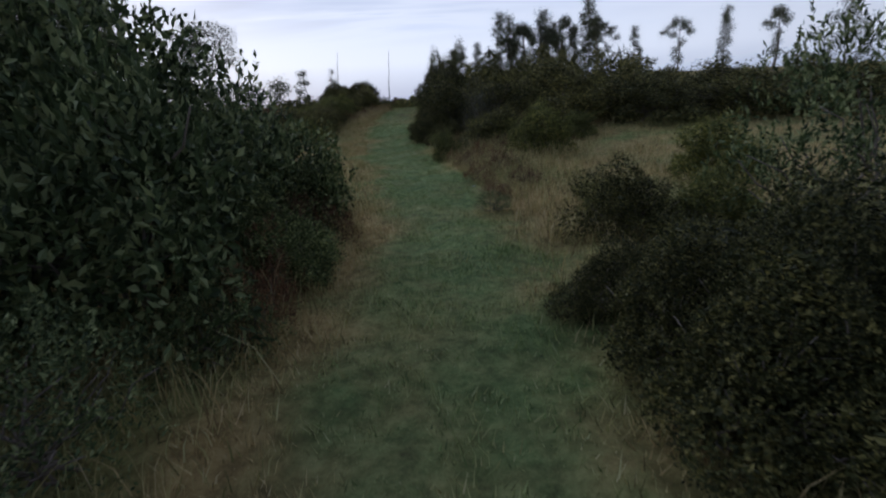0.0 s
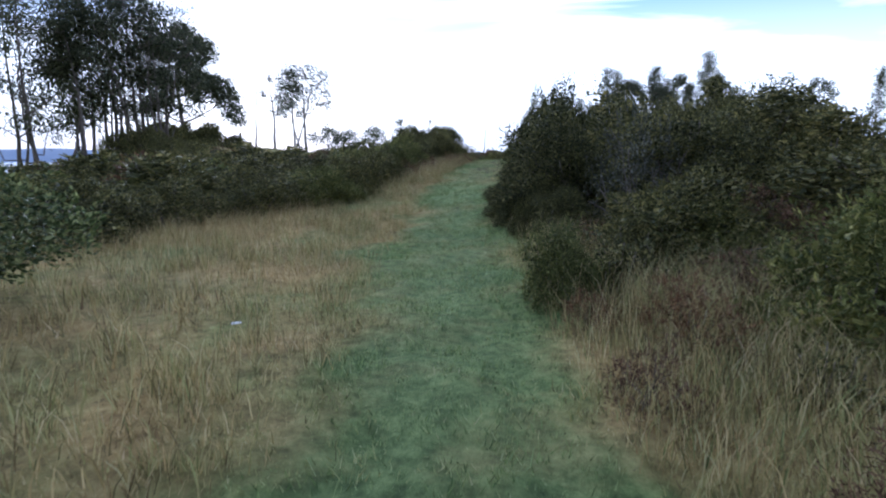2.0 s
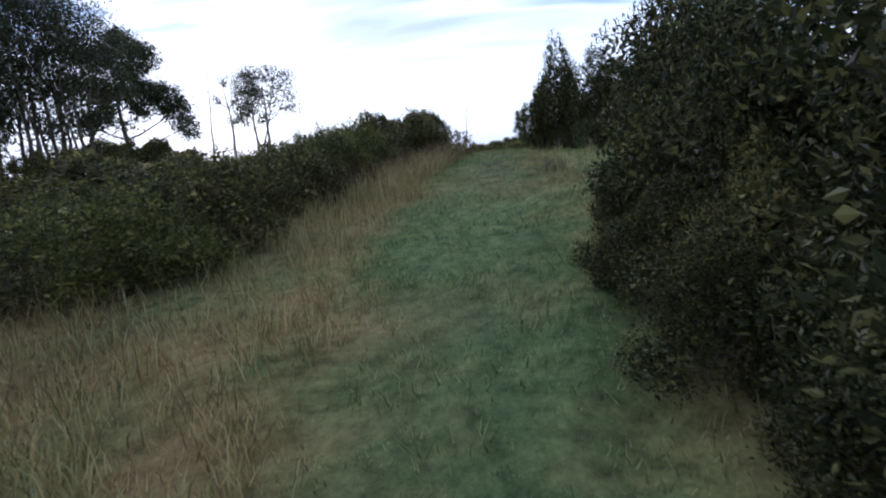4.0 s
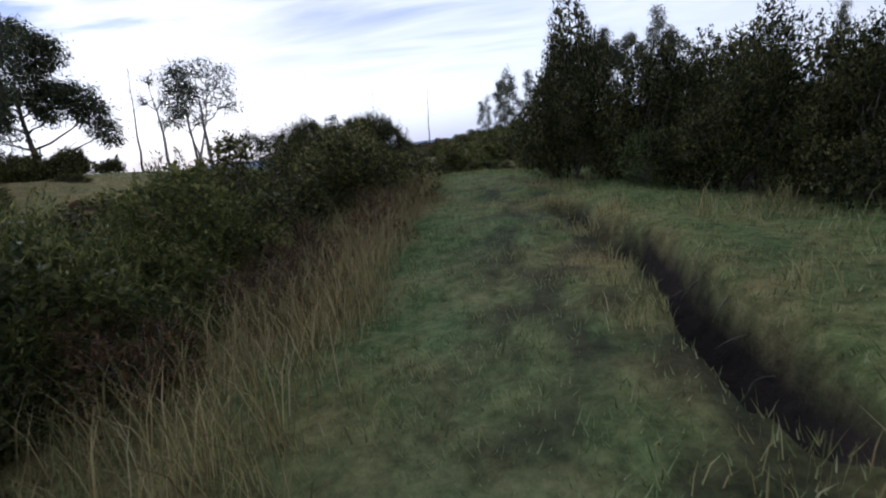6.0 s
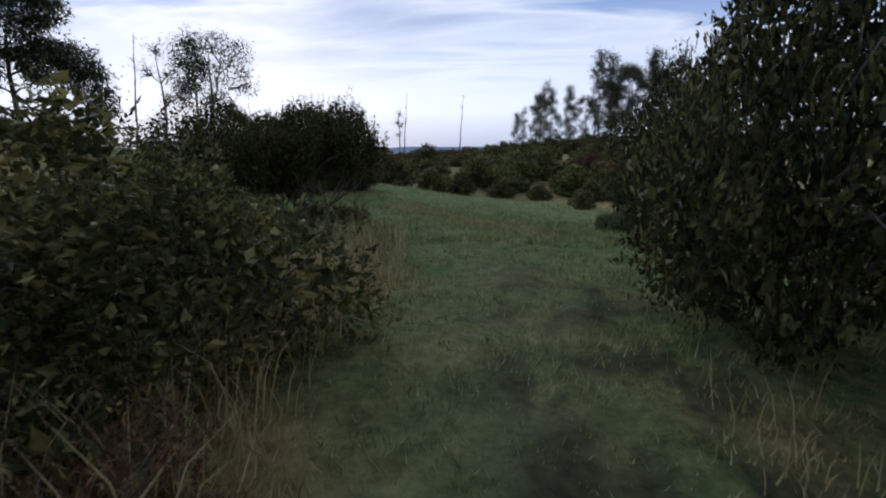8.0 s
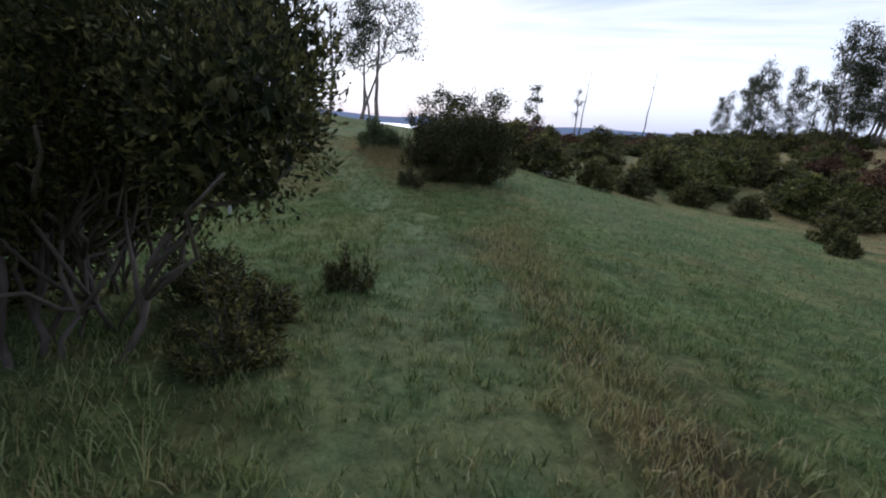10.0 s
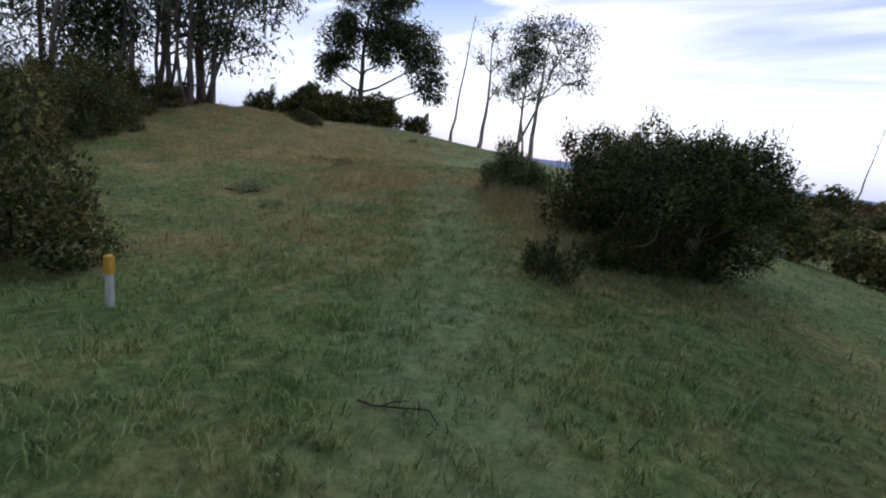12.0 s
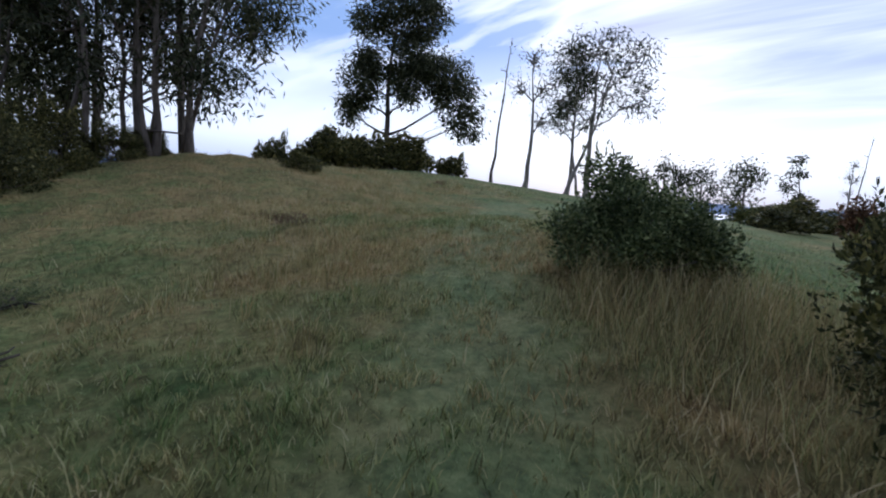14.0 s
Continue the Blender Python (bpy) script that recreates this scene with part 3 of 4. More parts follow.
def shoot_meshes(leaf, variant=0, n=34):
    """A young shrub of upright leafy shoots fanning from its foot, one metre in radius and 1.6 m high."""
    key = ("shoots" + leaf, variant)
    if key in BUSH_MESHES:
        return BUSH_MESHES[key]
    rng = np.random.default_rng(900 + 7 * variant + hash_name(leaf))
    stems, at, way = [], [], []
    for k in range(n):
        q, t = math.sqrt(rng.uniform(0, 1)), rng.uniform(0, 2 * math.pi)
        foot = np.array([0.3 * q * math.cos(t), 0.3 * q * math.sin(t), -0.06])
        tip = np.array([q * math.cos(t + 0.3), q * math.sin(t + 0.3), rng.uniform(0.75, 1.65) * (1 - 0.5 * q * q)])
        line = arc(foot, tip, (0.06 * math.cos(t), 0.06 * math.sin(t), 0.05), 7)
        stems.append(tube(line, np.linspace(0.026, 0.010, 7), 5))
        m = 64
        u = rng.uniform(0.22, 1.02, m) ** 0.8
        p = np.stack([np.interp(u, np.linspace(0, 1, 7), line[:, j]) for j in range(3)], 1)
        at.append(p + rng.normal(size=p.shape) * 0.05)
        way.append(unit(tip - foot) * 0.7 + rng.normal(size=p.shape) * 0.6)
    crown = leaves_mesh("shoot_crown", np.concatenate(at), np.concatenate(way), 0.15, 0.05, LEAF[leaf], rng)
    BUSH_MESHES[key] = (crown, None, [mesh_of("shoot_stem", *joined(stems[k::8]), BARK) for k in range(8)])
    return BUSH_MESHES[key]


def hash_name(s):
    return sum((i + 3) * ord(c) for i, c in enumerate(s))


def bush(kind, x, y, r, h, label, category="bush", variant=0, group="", turn=None, name="bush"):
    crown, core, stems = shoot_meshes(kind[7:], variant) if kind.startswith("shoots") else bush_meshes(kind, variant)
    e = thing(name, label, category, x, y, 0.03, RNG.uniform(0, 360) if turn is None else turn, (r * RNG.uniform(0.92, 1.12), r * RNG.uniform(0.85, 1.08), h / 1.6), group)
    part("crown", crown, e)
    if core:
        part("inner_foliage", core, e)
    for st in stems:
        part("stem", st, e)
    return e


DENSE = "dense dark green bush beside the grass path"
for x, y, r, h, k, v in (
    (-2.75, 0.7, 1.1, 2.1, "laurel", 0), (-1.75, 2.3, 1.0, 1.78, "laurel", 1), (-1.55, 4.05, 0.85, 1.4, "laurel", 0),
    (-3.2, 3.9, 1.1, 1.8, "scrub", 0), (-3.6, 2.2, 1.2, 2.0, "scrub", 1), (-1.15, 1.15, 0.42, 0.6, "airy", 0),
):
    bush(k, x, y, r, h, "tall leafy dark green bush leaning over the path", variant=v, group="bushes along the lower path")
for x, y, r, h, k in ((-1.0, 2.9, 0.40, 0.55, "laurel"), (-1.05, 4.5, 0.34, 0.42, "airy"), (-0.95, 1.9, 0.3, 0.4, "airy")):
    bush(k, x, y, r, h, "low leafy skirt of green bush at the path edge", "shrub", name="shrub")
for x, y, r, h in ((-1.02, 3.3, 0.28, 0.5), (-1.1, 4.2, 0.26, 0.44), (-1.0, 4.5, 0.22, 0.34), (-1.1, 2.7, 0.3, 0.5), (-0.85, 2.1, 0.24, 0.4), (-0.98, 3.75, 0.28, 0.5), (-0.9, 2.4, 0.2, 0.35), (-1.3, 5.0, 0.22, 0.32)):
    bush("bracken", x, y, r, h, "dead reddish-brown bracken in rough grass", "bracken", name="bracken")
for x, y, r, h, k in ((1.42, 1.75, 0.72, 0.6, "fine"), (1.12, 2.3, 0.34, 0.36, "fine"), (1.8, 3.25, 0.42, 0.5, "broom"), (1.4, 4.1, 0.26, 0.34, "broom")):
    bush(k, x, y, r, h, "dark twiggy bush beside the grass path", group="bushes along the lower path")
for x, y, r, h in ((0.84, 1.62, 0.36, 0.44), (0.86, 1.12, 0.36, 0.46), (0.72, 2.05, 0.26, 0.3), (1.05, 1.35, 0.4, 0.6)):
    bush("fine", x, y, r, h, "low dark scrub crowding the edge of the path", "shrub", name="shrub")
bush("airy", 2.25, 2.6, 0.7, 1.4, "tall thin open bush with sparse leaves")
bush("broom", 2.95, 5.3, 0.6, 0.7, "yellow-green broom bush in the meadow")
bush("laurel", -3.7, 7.7, 0.85, 1.1, DENSE, variant=1)

# hedge on the uphill side of the path
for x, y, r, h, k, v in (
    (0.42, 12.35, 0.82, 1.2, "fine", 0), (0.26, 13.75, 0.78, 1.26, "fine", 1), (1.55, 11.6, 0.95, 1.16, "fine", 1), (2.9, 10.9, 1.05, 0.98, "scrub_b", 1),
    (4.3, 10.4, 1.1, 0.95, "scrub", 0), (5.8, 10, 1.2, 0.95, "scrub_b", 0), (7.6, 9.6, 1.3, 1.00, "scrub", 1), (1.4, 13.6, 1.1, 1.38, "scrub_b", 0),
    (2.9, 12.9, 1.3, 1.14, "scrub", 0), (4.7, 12.4, 1.4, 1.10, "scrub_b", 1), (6.6, 12.2, 1.4, 1.10, "scrub", 1), (8.8, 12, 1.5, 1.15, "scrub_b", 0), (11.2, 11, 1.6, 1.20, "scrub", 0),
    (0.45, 15.35, 0.82, 1.52, "fine", 0), (-0.15, 12.95, 0.42, 0.62, "scrub_b", 1),
):
    bush(k, x, y, r, h, "large dense dark bush in the hedge above the path", variant=v, group="uphill hedge")
bush("broom", 1.62, 8.3, 0.6, 0.92, "rounded green broom bush in straw-coloured grass")
bush("scrub", 1.2, 10.1, 0.75, 0.82, "dark bush at the foot of the hedge", variant=1)
bush("fine", 1.18, 1.0, 0.48, 0.55, "dark twiggy bush beside the grass path", group="bushes along the lower path")
bush("fine", 0.0, 12.4, 0.34, 0.46, "low dark growth at the foot of the hedge", "shrub", name="shrub")
bush("shoots_scrub", 0.2, 11.0, 0.3, 0.4, "low dark growth at the foot of the hedge", "shrub", name="shrub", variant=1)
bush("shoots_scrub", 0.62, 9.35, 0.36, 0.5, "dark shrub among tall brown grass", "shrub", name="shrub", variant=2)
for x, y, r, h, v in ((1.05, 7.75, 0.2, 0.26, 0), (1.1, 7.0, 0.2, 0.24, 1)):
    bush("shoots_scrub", x, y, r, h, "dark low shrub among dead bracken", "shrub", variant=v, name="shrub")
bush("fine", 1.3, 3.3, 0.42, 0.5, "dark twiggy bush beside the grass path", group="bushes along the lower path")
bush("broom", 0.17, 9.12, 0.34, 0.6, "small dark bush at the edge of the path", "shrub", name="shrub")
bush("airy", 0.48, 4.4, 0.2, 0.22, "small dark tuft of scrub in the meadow", "shrub", name="shrub")
bush("scrub", 0.25, 11.2, 0.26, 0.36, "small dark bush at the foot of the hedge", "shrub", name="shrub")
for x, y, r, h, k in ((0.8, 9.7, 0.34, 0.42, "fine"), (1.35, 9.9, 0.46, 0.55, "broom"), (0.6, 10.5, 0.32, 0.36, "bracken"), (1.05, 10.6, 0.4, 0.5, "scrub"), (0.05, 11.75, 0.3, 0.42, "fine"), (0.3, 11.45, 0.3, 0.36, "bracken"), (1.9, 10.2, 0.5, 0.6, "bracken"), (2.6, 9.7, 0.5, 0.5, "broom")):
    bush(k, x, y, r, h, "dead brown bracken at the foot of the hedge" if k == "bracken" else "low dark growth at the foot of the hedge", "bracken" if k == "bracken" else "shrub", name="bracken" if k == "bracken" else "shrub")
for x, y, r, h in ((-0.36, 12.55, 0.3, 0.42), (-0.2, 12.1, 0.34, 0.5), (-0.45, 13.15, 0.28, 0.42), (0.12, 11.85, 0.4, 0.6), (0.0, 11.45, 0.32, 0.4), (0.42, 11.2, 0.4, 0.5), (-0.3, 13.9, 0.34, 0.5)):
    bush("fine", x, y, r, h, "low dark growth at the foot of the hedge", "shrub", name="shrub")
bush("pale", 0.95, 10.95, 0.55, 1.55, "tall shrub with pale fluffy seed heads", "shrub", name="shrub")
bush("scrub_b", 7.3, 21.5, 1.6, 2.5, "large rounded dark bush on the slope")

# hedge on the downhill side of the path
for x, y, r, h, k, v in (
    (-5.1, 9.3, 0.8, 0.75, "scrub", 0), (-5.0, 10.6, 0.8, 0.8, "scrub_b", 0), (-4.9, 11.9, 0.75, 0.8, "scrub", 1), (-4.3, 13.0, 0.7, 0.8, "scrub_b", 1),
    (-3.5, 14.1, 0.62, 0.75, "broom", 0), (-3.5, 15.2, 0.65, 0.85, "scrub", 0), (-3.35, 16.4, 0.7, 0.85, "scrub_b", 0), (-3.35, 17.6, 0.75, 1.02, "broom", 1),
    (-3.3, 18.8, 0.75, 1.0, "broom", 0), (-3.25, 19.95, 0.85, 1.08, "scrub_b", 1), (-2.8, 21.1, 0.75, 1.12, "scrub", 0), (-2.75, 22.3, 0.8, 1.08, "scrub_b", 1), (-3.6, 23.2, 0.9, 0.95, "broom", 1),
    (-4.4, 21.6, 0.9, 0.95, "broom", 0), (-4.6, 18.2, 0.9, 0.85, "broom", 1), (-4.5, 16.2, 0.9, 0.85, "scrub", 0), (-5.0, 14.5, 0.9, 0.85, "scrub_b", 1),
):
    bush(k, x, y, r, h, "low rounded olive-green bush in the hedge below the path", variant=v, group="downhill hedge")
for j in range(60):
    x, y = RNG.uniform(-17, -6.2), RNG.uniform(8.5, 25)
    bush(("far", "far_b", "far", "far_c")[j % 4], x, y, RNG.uniform(0.85, 1.25), RNG.uniform(0.7, 1.1), "low olive-green coastal scrub bush on the slope", "scrub bush", variant=j % 2, group="scrub below the path")

# dark bushes round the sunken lane
for x, y, r, h, k, v in (
    (0.02, 22.95, 0.82, 2.2, "fine", 0), (0.85, 21.95, 0.85, 1.8, "fine", 1), (1.32, 20.7, 0.82, 1.55, "fine", 0), (1.8, 19.65, 0.8, 1.6, "fine", 1), (2.15, 18.5, 0.85, 1.75, "fine", 0), (3.4, 20.9, 1.1, 2.1, "scrub_b", 0),
    (4.6, 19, 1.2, 1.98, "scrub", 0), (3.8, 17, 1.1, 1.80, "scrub_b", 1), (2.6, 23.6, 1.2, 2.07, "scrub", 0), (4.4, 23.2, 1.3, 2.16, "scrub_b", 1),
):
    bush(k, x, y, r, h, "tall dark bush above the grassy bank", variant=v, group="bushes above the lane")
for x, y, r, h in ((0.5, 6.3, 0.24, 0.30), (0.85, 6.9, 0.28, 0.36), (0.38, 7.6, 0.22, 0.30), (0.72, 8.3, 0.3, 0.40), (1.0, 5.7, 0.26, 0.3), (0.6, 5.2, 0.2, 0.24), (0.3, 8.5, 0.22, 0.3), (1.2, 8.9, 0.34, 0.42)):
    bush("bracken", x, y, r, h, "dead brown bracken in straw-coloured grass", "bracken", name="bracken", variant=int(10 * y) % 2)
bush("airy", 0.55, 21.4, 0.35, 0.75, "thin grey-leaved shrub on the bank", "shrub", name="shrub")
for x, y, r, h in ((-2.25, 19.6, 0.4, 0.42), (-2.6, 18.3, 0.45, 0.45), (-2.75, 19.1, 0.4, 0.55), (-2.3, 20.4, 0.36, 0.45), (-2.1, 21.3, 0.3, 0.36), (-2.9, 17.5, 0.4, 0.5), (-2.45, 18.9, 0.3, 0.36)):
    bush("bracken", x, y, r, h, "dead brown bracken on the bank", "bracken", name="bracken")
for x, y, r, h in ((-1.3, 5.35, 0.28, 0.42), (-1.72, 5.95, 0.4, 0.5), (-2.2, 5.6, 0.4, 0.6)):
    bush("shoots_laurel", x, y, r, h, "leafy green shrub at the edge of the rough grass", "shrub", name="shrub")

# the lawn and its bushes
bush("shade", -3.92, 26.5, 0.95, 1.7, "spreading bush with bare pale stems under a dense crown", "bush", turn=20)
bush("shade", -4.75, 27.1, 0.8, 1.7, "taller bush with many thin bare stems under its crown", "bush", variant=2)
bush("fine", -5.2, 26.3, 0.9, 1.45, "dense olive-green bush beside the lawn")
bush("airy", -4.5, 25.6, 0.6, 0.8, "open undergrowth beneath a spreading bush", "shrub", name="shrub")
bush("fine", 0.98, 28.35, 0.98, 2.3, "dark bush at the edge of the lawn")
bush("laurel", 0.3, 27.9, 0.36, 0.5, "low leafy growth at the foot of a dark bush", "shrub", name="shrub")
for x, y, r, h, v in ((-3.52, 27.82, 0.2, 0.31, 0), (-3.98, 27.12, 0.28, 0.42, 1), (-3.5, 26.9, 0.3, 0.34, 2), (-3.25, 26.65, 0.24, 0.26, 0)):
    bush("shoots_scrub", x, y, r, h, "small dark shrub of upright shoots in the lawn", "shrub", variant=v, name="shrub")
bush("scrub_b", -9.4, 30.25, 0.88, 1.45, "open grey-green bush with gaps in its crown")
bush("shade", -6.15, 35.3, 1.12, 1.42, "large rounded dark bush with pale bare stems at its foot", variant=1)
bush("fine", -6.05, 35.9, 0.82, 1.3, "dense dark green bush in the clump")
bush("fine", -7.44, 36.25, 0.86, 1.62, "dense dark green bush in the clump", variant=1)
bush("fine", -7.0, 36.95, 0.9, 1.5, "dense dark green bush in the clump")
bush("fine", -7.75, 36.45, 0.36, 0.5, "low dark growth at the foot of the clump", "shrub", name="shrub")
bush("fine", -6.3, 34.75, 0.42, 0.6, "low dark growth at the foot of the clump", "shrub", name="shrub")
bush("shoots_scrub", -6.47, 33.75, 0.33, 0.5, "small dark bush beside a larger one", "shrub", name="shrub")
bush("laurel", -9.5, 37.25, 0.72, 0.95, "compact rounded green bush ringed by straw-coloured grass")
for x, y, r, h, v in ((-18.4, 31.4, 1.3, 1.9, 0), (-20.2, 31.6, 1.4, 2.0, 1), (-20.3, 33.0, 1.1, 1.7, 0), (-22.2, 33.5, 1.3, 2.1, 1), (-23.7, 34.6, 1.2, 1.9, 0), (-24.6, 36.0, 0.9, 1.3, 1), (-25.8, 37.2, 0.8, 1.0, 0), (-24.2, 33.0, 1.4, 2.3, 1), (-17.0, 29.6, 1.3, 1.8, 1), (-15.6, 27.8, 1.4, 1.8, 0)):
    bush("scrub", x, y, r, h, "dark thicket bush under the gum trees", variant=v, group="thicket under the gums")
for x, y, r, h in ((-22.9, 40.9, 0.75, 0.42), (-21.9, 40.5, 0.6, 0.45)):
    bush("far", x, y, r, h, "low flattened bush on the crest of the hill", "shrub", name="shrub")
for x, y, r, h in ((-32.5, 46.5, 1.6, 2.3), (-31.8, 48.4, 1.5, 2.1), (-30.6, 50.6, 1.4, 1.9), (-34, 47.5, 1.6, 2.4), (-29.3, 53.0, 1.1, 1.5), (-33.3, 44.2, 1.0, 2.5), (-31.4, 47.2, 1.8, 2.0), (-33.0, 49.2, 2.0, 2.4), (-30.3, 49.4, 1.5, 1.7), (-31.6, 51.4, 1.7, 1.9), (-35.2, 49.6, 1.9, 2.6)):
    bush("far", x, y, r, h, "dark bush behind the crest of the hill", variant=int(x) % 2, group="bushes behind the crest")
# scrub over the far slope
for j in range(140):
    u, w = RNG.uniform(0, 1), RNG.uniform(0, 1)
    d = 24 + 60 * w ** 1.3
    a = radians(22 - 50 * u)
    x, y = -1.4 - math.sin(a) * d, 24 + math.cos(a) * d
    edge = 45 + 0.42 * abs(x + 4) - 0.25 * max(0, x)
    if y < edge or (x < -14 and y < 52):
        continue
    bush(("far_b", "far", "far_b", "far_c", "far")[j % 5], x, y, RNG.uniform(1.0, 1.9), RNG.uniform(0.9, 1.9), "olive-green scrub bush on the far slope", "scrub bush", variant=j % 2, group="scrub on the far slope")
for j in range(44):
    d = 66 + 40 * ((0.618 * j) % 1)
    a = radians(34 - 46 * (j + RNG.uniform(-0.4, 0.4)) / 43)
    bush(("far", "far_b", "far")[j % 3], -1.4 - math.sin(a) * d, 24 + math.cos(a) * d, RNG.uniform(1.8, 3.0), RNG.uniform(1.7, 2.7), "dark olive scrub bush along the far ridge", "scrub bush", variant=j % 2, group="scrub along the far ridge")
for x, y, r, h in ((-4.8, 44.6, 0.8, 1.1), (-3.6, 46.5, 0.9, 1.2), (-1.5, 47.5, 0.8, 1.0), (0.4, 46.2, 0.7, 0.8), (-6.6, 43.8, 1.1, 1.5), (-8.2, 44.5, 1.2, 1.7), (1.6, 40.1, 0.45, 0.7), (1.2, 37.5, 0.35, 0.55), (2.9, 45.5, 1.0, 1.0), (4.8, 46.3, 1.2, 1.1), (7, 46, 1.2, 1.2)):
    bush("far", x, y, r, h, "dark scrub bush at the edge of the lawn", "scrub bush", group="scrub at the lawn edge")


# ---- trees ----
def gum_meshes(seed, height, trunk_r, crowns, leaf="gum", leaf_len=0.24, leaf_w=0.06, per_clump=42, lean=(0, 0), stems=1, clump_r=0.42, bark=None, twig=0.010):
    """A gum tree: crooked trunk, limbs to each head of foliage, and clumps of hanging leaves with gaps.
    crowns: rows of x, y, z, rx, ry, rz, clumps."""
    rng = np.random.default_rng(seed)
    tubes, limbs, at, way = [], [], [], []
    base = np.zeros(3)
    trunk_top = max(c[2] for c in crowns) * 0.92
    for s in range(stems):
        foot = base + (rng.normal(size=3) * 0.6 * (1, 1, 0) if s else 0)
        tip = np.array([lean[0] + rng.normal() * 0.35 * s, lean[1] + rng.normal() * 0.35 * s, trunk_top * (1 - 0.12 * s)])
        pts = arc(foot - (0, 0, 0.15), tip, rng.normal(size=3) * (0.35, 0.35, 0), 9) + rng.normal(size=(9, 3)) * (0.04, 0.04, 0)
        rad = trunk_r * (1 - 0.8 * np.linspace(0, 1, 9) ** 0.9) * (1 - 0.3 * min(s, 1))
        rad[0] *= 1.4
        tubes.append((pts, rad))
    trunk = joined([tube(p, r, 8) for p, r in tubes])
    for cx, cy, cz, rx, ry, rz, n in crowns:
        p, r = tubes[rng.integers(len(tubes))]
        c = np.array([cx, cy, cz])
        k = int(np.argmin(np.abs(p[:, 2] - (cz - 0.55 * math.hypot(cx - lean[0], cy - lean[1]) - 0.3 * rz))))
        main = bent(p[k], c, rng, 0.12, 5)
        limb = [tube(main, np.linspace(max(r[k] * 0.6, twig * 2), twig * 1.6, 5), 5)]
        d = unit(rng.normal(size=(n, 3)))
        q = c + d * np.array([rx, ry, rz]) * rng.uniform(0.35, 1.0, (n, 1)) ** 0.6
        for j in range(n):
            limb.append(tube(bent(main[rng.integers(2, 5)], q[j], rng, 0.2, 4), np.linspace(twig * 1.4, twig * 0.5, 4), 4))
            m = per_clump
            if m:
                o = rng.normal(size=(m, 3)) * clump_r * np.array([0.6, 0.6, 0.52])
                at.append(q[j] + o)
                way.append(unit(o) * 0.5 + np.array([0, 0, -0.55]) + rng.normal(size=(m, 3)) * 0.6)
        limbs.append(mesh_of("gum_limb", *joined(limb), bark or BARK))
    tm = mesh_of("gum_trunk", *trunk, bark or BARK)
    lm = limbs
    fm = leaves_mesh("gum_foliage", np.concatenate(at), np.concatenate(way), leaf_len, leaf_w, LEAF[leaf], rng) if at else None
    return tm, lm, fm


def tree(meshes, x, y, label, turn=0.0, s=1.0, group="", name="gum_tree", category="tree", sz=None):
    e = thing(name, label, category, x, y, 0.05, turn, (s, s, sz or s), group)
    part("trunk", meshes[0], e)
    for lm in meshes[1]:
        part("limb", lm, e)
    if meshes[2]:
        part("crown", meshes[2], e)
    return e


ROUND_GUM = gum_meshes(21, 10, 0.20, [
    (0.3, 0, 9.5, 1.5, 1.5, 1.1, 18), (-1.5, 0.3, 8.6, 1.0, 1.0, 0.8, 11), (1.7, -0.3, 8.5, 1.0, 1.0, 0.8, 10), (0.1, 0.6, 7.9, 1.2, 1.2, 0.7, 9),
    (-2.0, 0, 6.0, 1.3, 1.3, 0.9, 14), (0.4, 0.4, 6.3, 1.6, 1.5, 1.0, 18), (2.3, 0, 5.6, 1.5, 1.4, 1.0, 17), (3.3, 0.3, 4.3, 1.0, 1.0, 0.9, 10),
    (-1.7, -0.6, 4.4, 1.0, 1.0, 0.8, 9), (3.7, 0.2, 3.1, 0.7, 0.7, 0.8, 6), (1.1, -0.5, 4.6, 1.0, 1.0, 0.8, 8), (-2.6, 0.3, 3.4, 0.6, 0.6, 0.6, 5)], per_clump=180, leaf_len=0.26, leaf_w=0.08, clump_r=0.52)
TALL_GUM = gum_meshes(5, 11, 0.13, [
    (0.2, 0, 10.3, 1.3, 1.3, 1.2, 13), (-1.3, 0.5, 9.0, 1.1, 1.1, 0.9, 10), (1.6, -0.4, 8.7, 1.2, 1.2, 0.9, 11), (0.6, 1.2, 7.4, 1.1, 1.1, 0.8, 9),
    (-1.8, -0.6, 7.0, 1.1, 1.1, 0.8, 9), (2.4, 0.6, 6.4, 1.2, 1.2, 0.8, 10), (-1.0, 1.4, 5.3, 0.9, 0.9, 0.7, 7), (2.9, -0.3, 4.9, 0.9, 0.9, 0.8, 8), (-2.3, 0.3, 4.6, 0.8, 0.8, 0.7, 6), (1.2, 0.8, 3.4, 0.9, 0.9, 0.9, 7), (-1.2, -0.9, 3.0, 0.9, 0.9, 0.9, 7), (-2.8, 1.1, 6.1, 0.8, 0.8, 1.0, 7), (3.3, -1.2, 7.4, 0.8, 0.8, 1.0, 7), (0.3, -1.8, 4.3, 0.9, 0.9, 1.0, 7), (2.3, 1.4, 2.6, 0.8, 0.8, 0.8, 6)], stems=2, per_clump=36, leaf_len=0.28, leaf_w=0.075, clump_r=0.5)
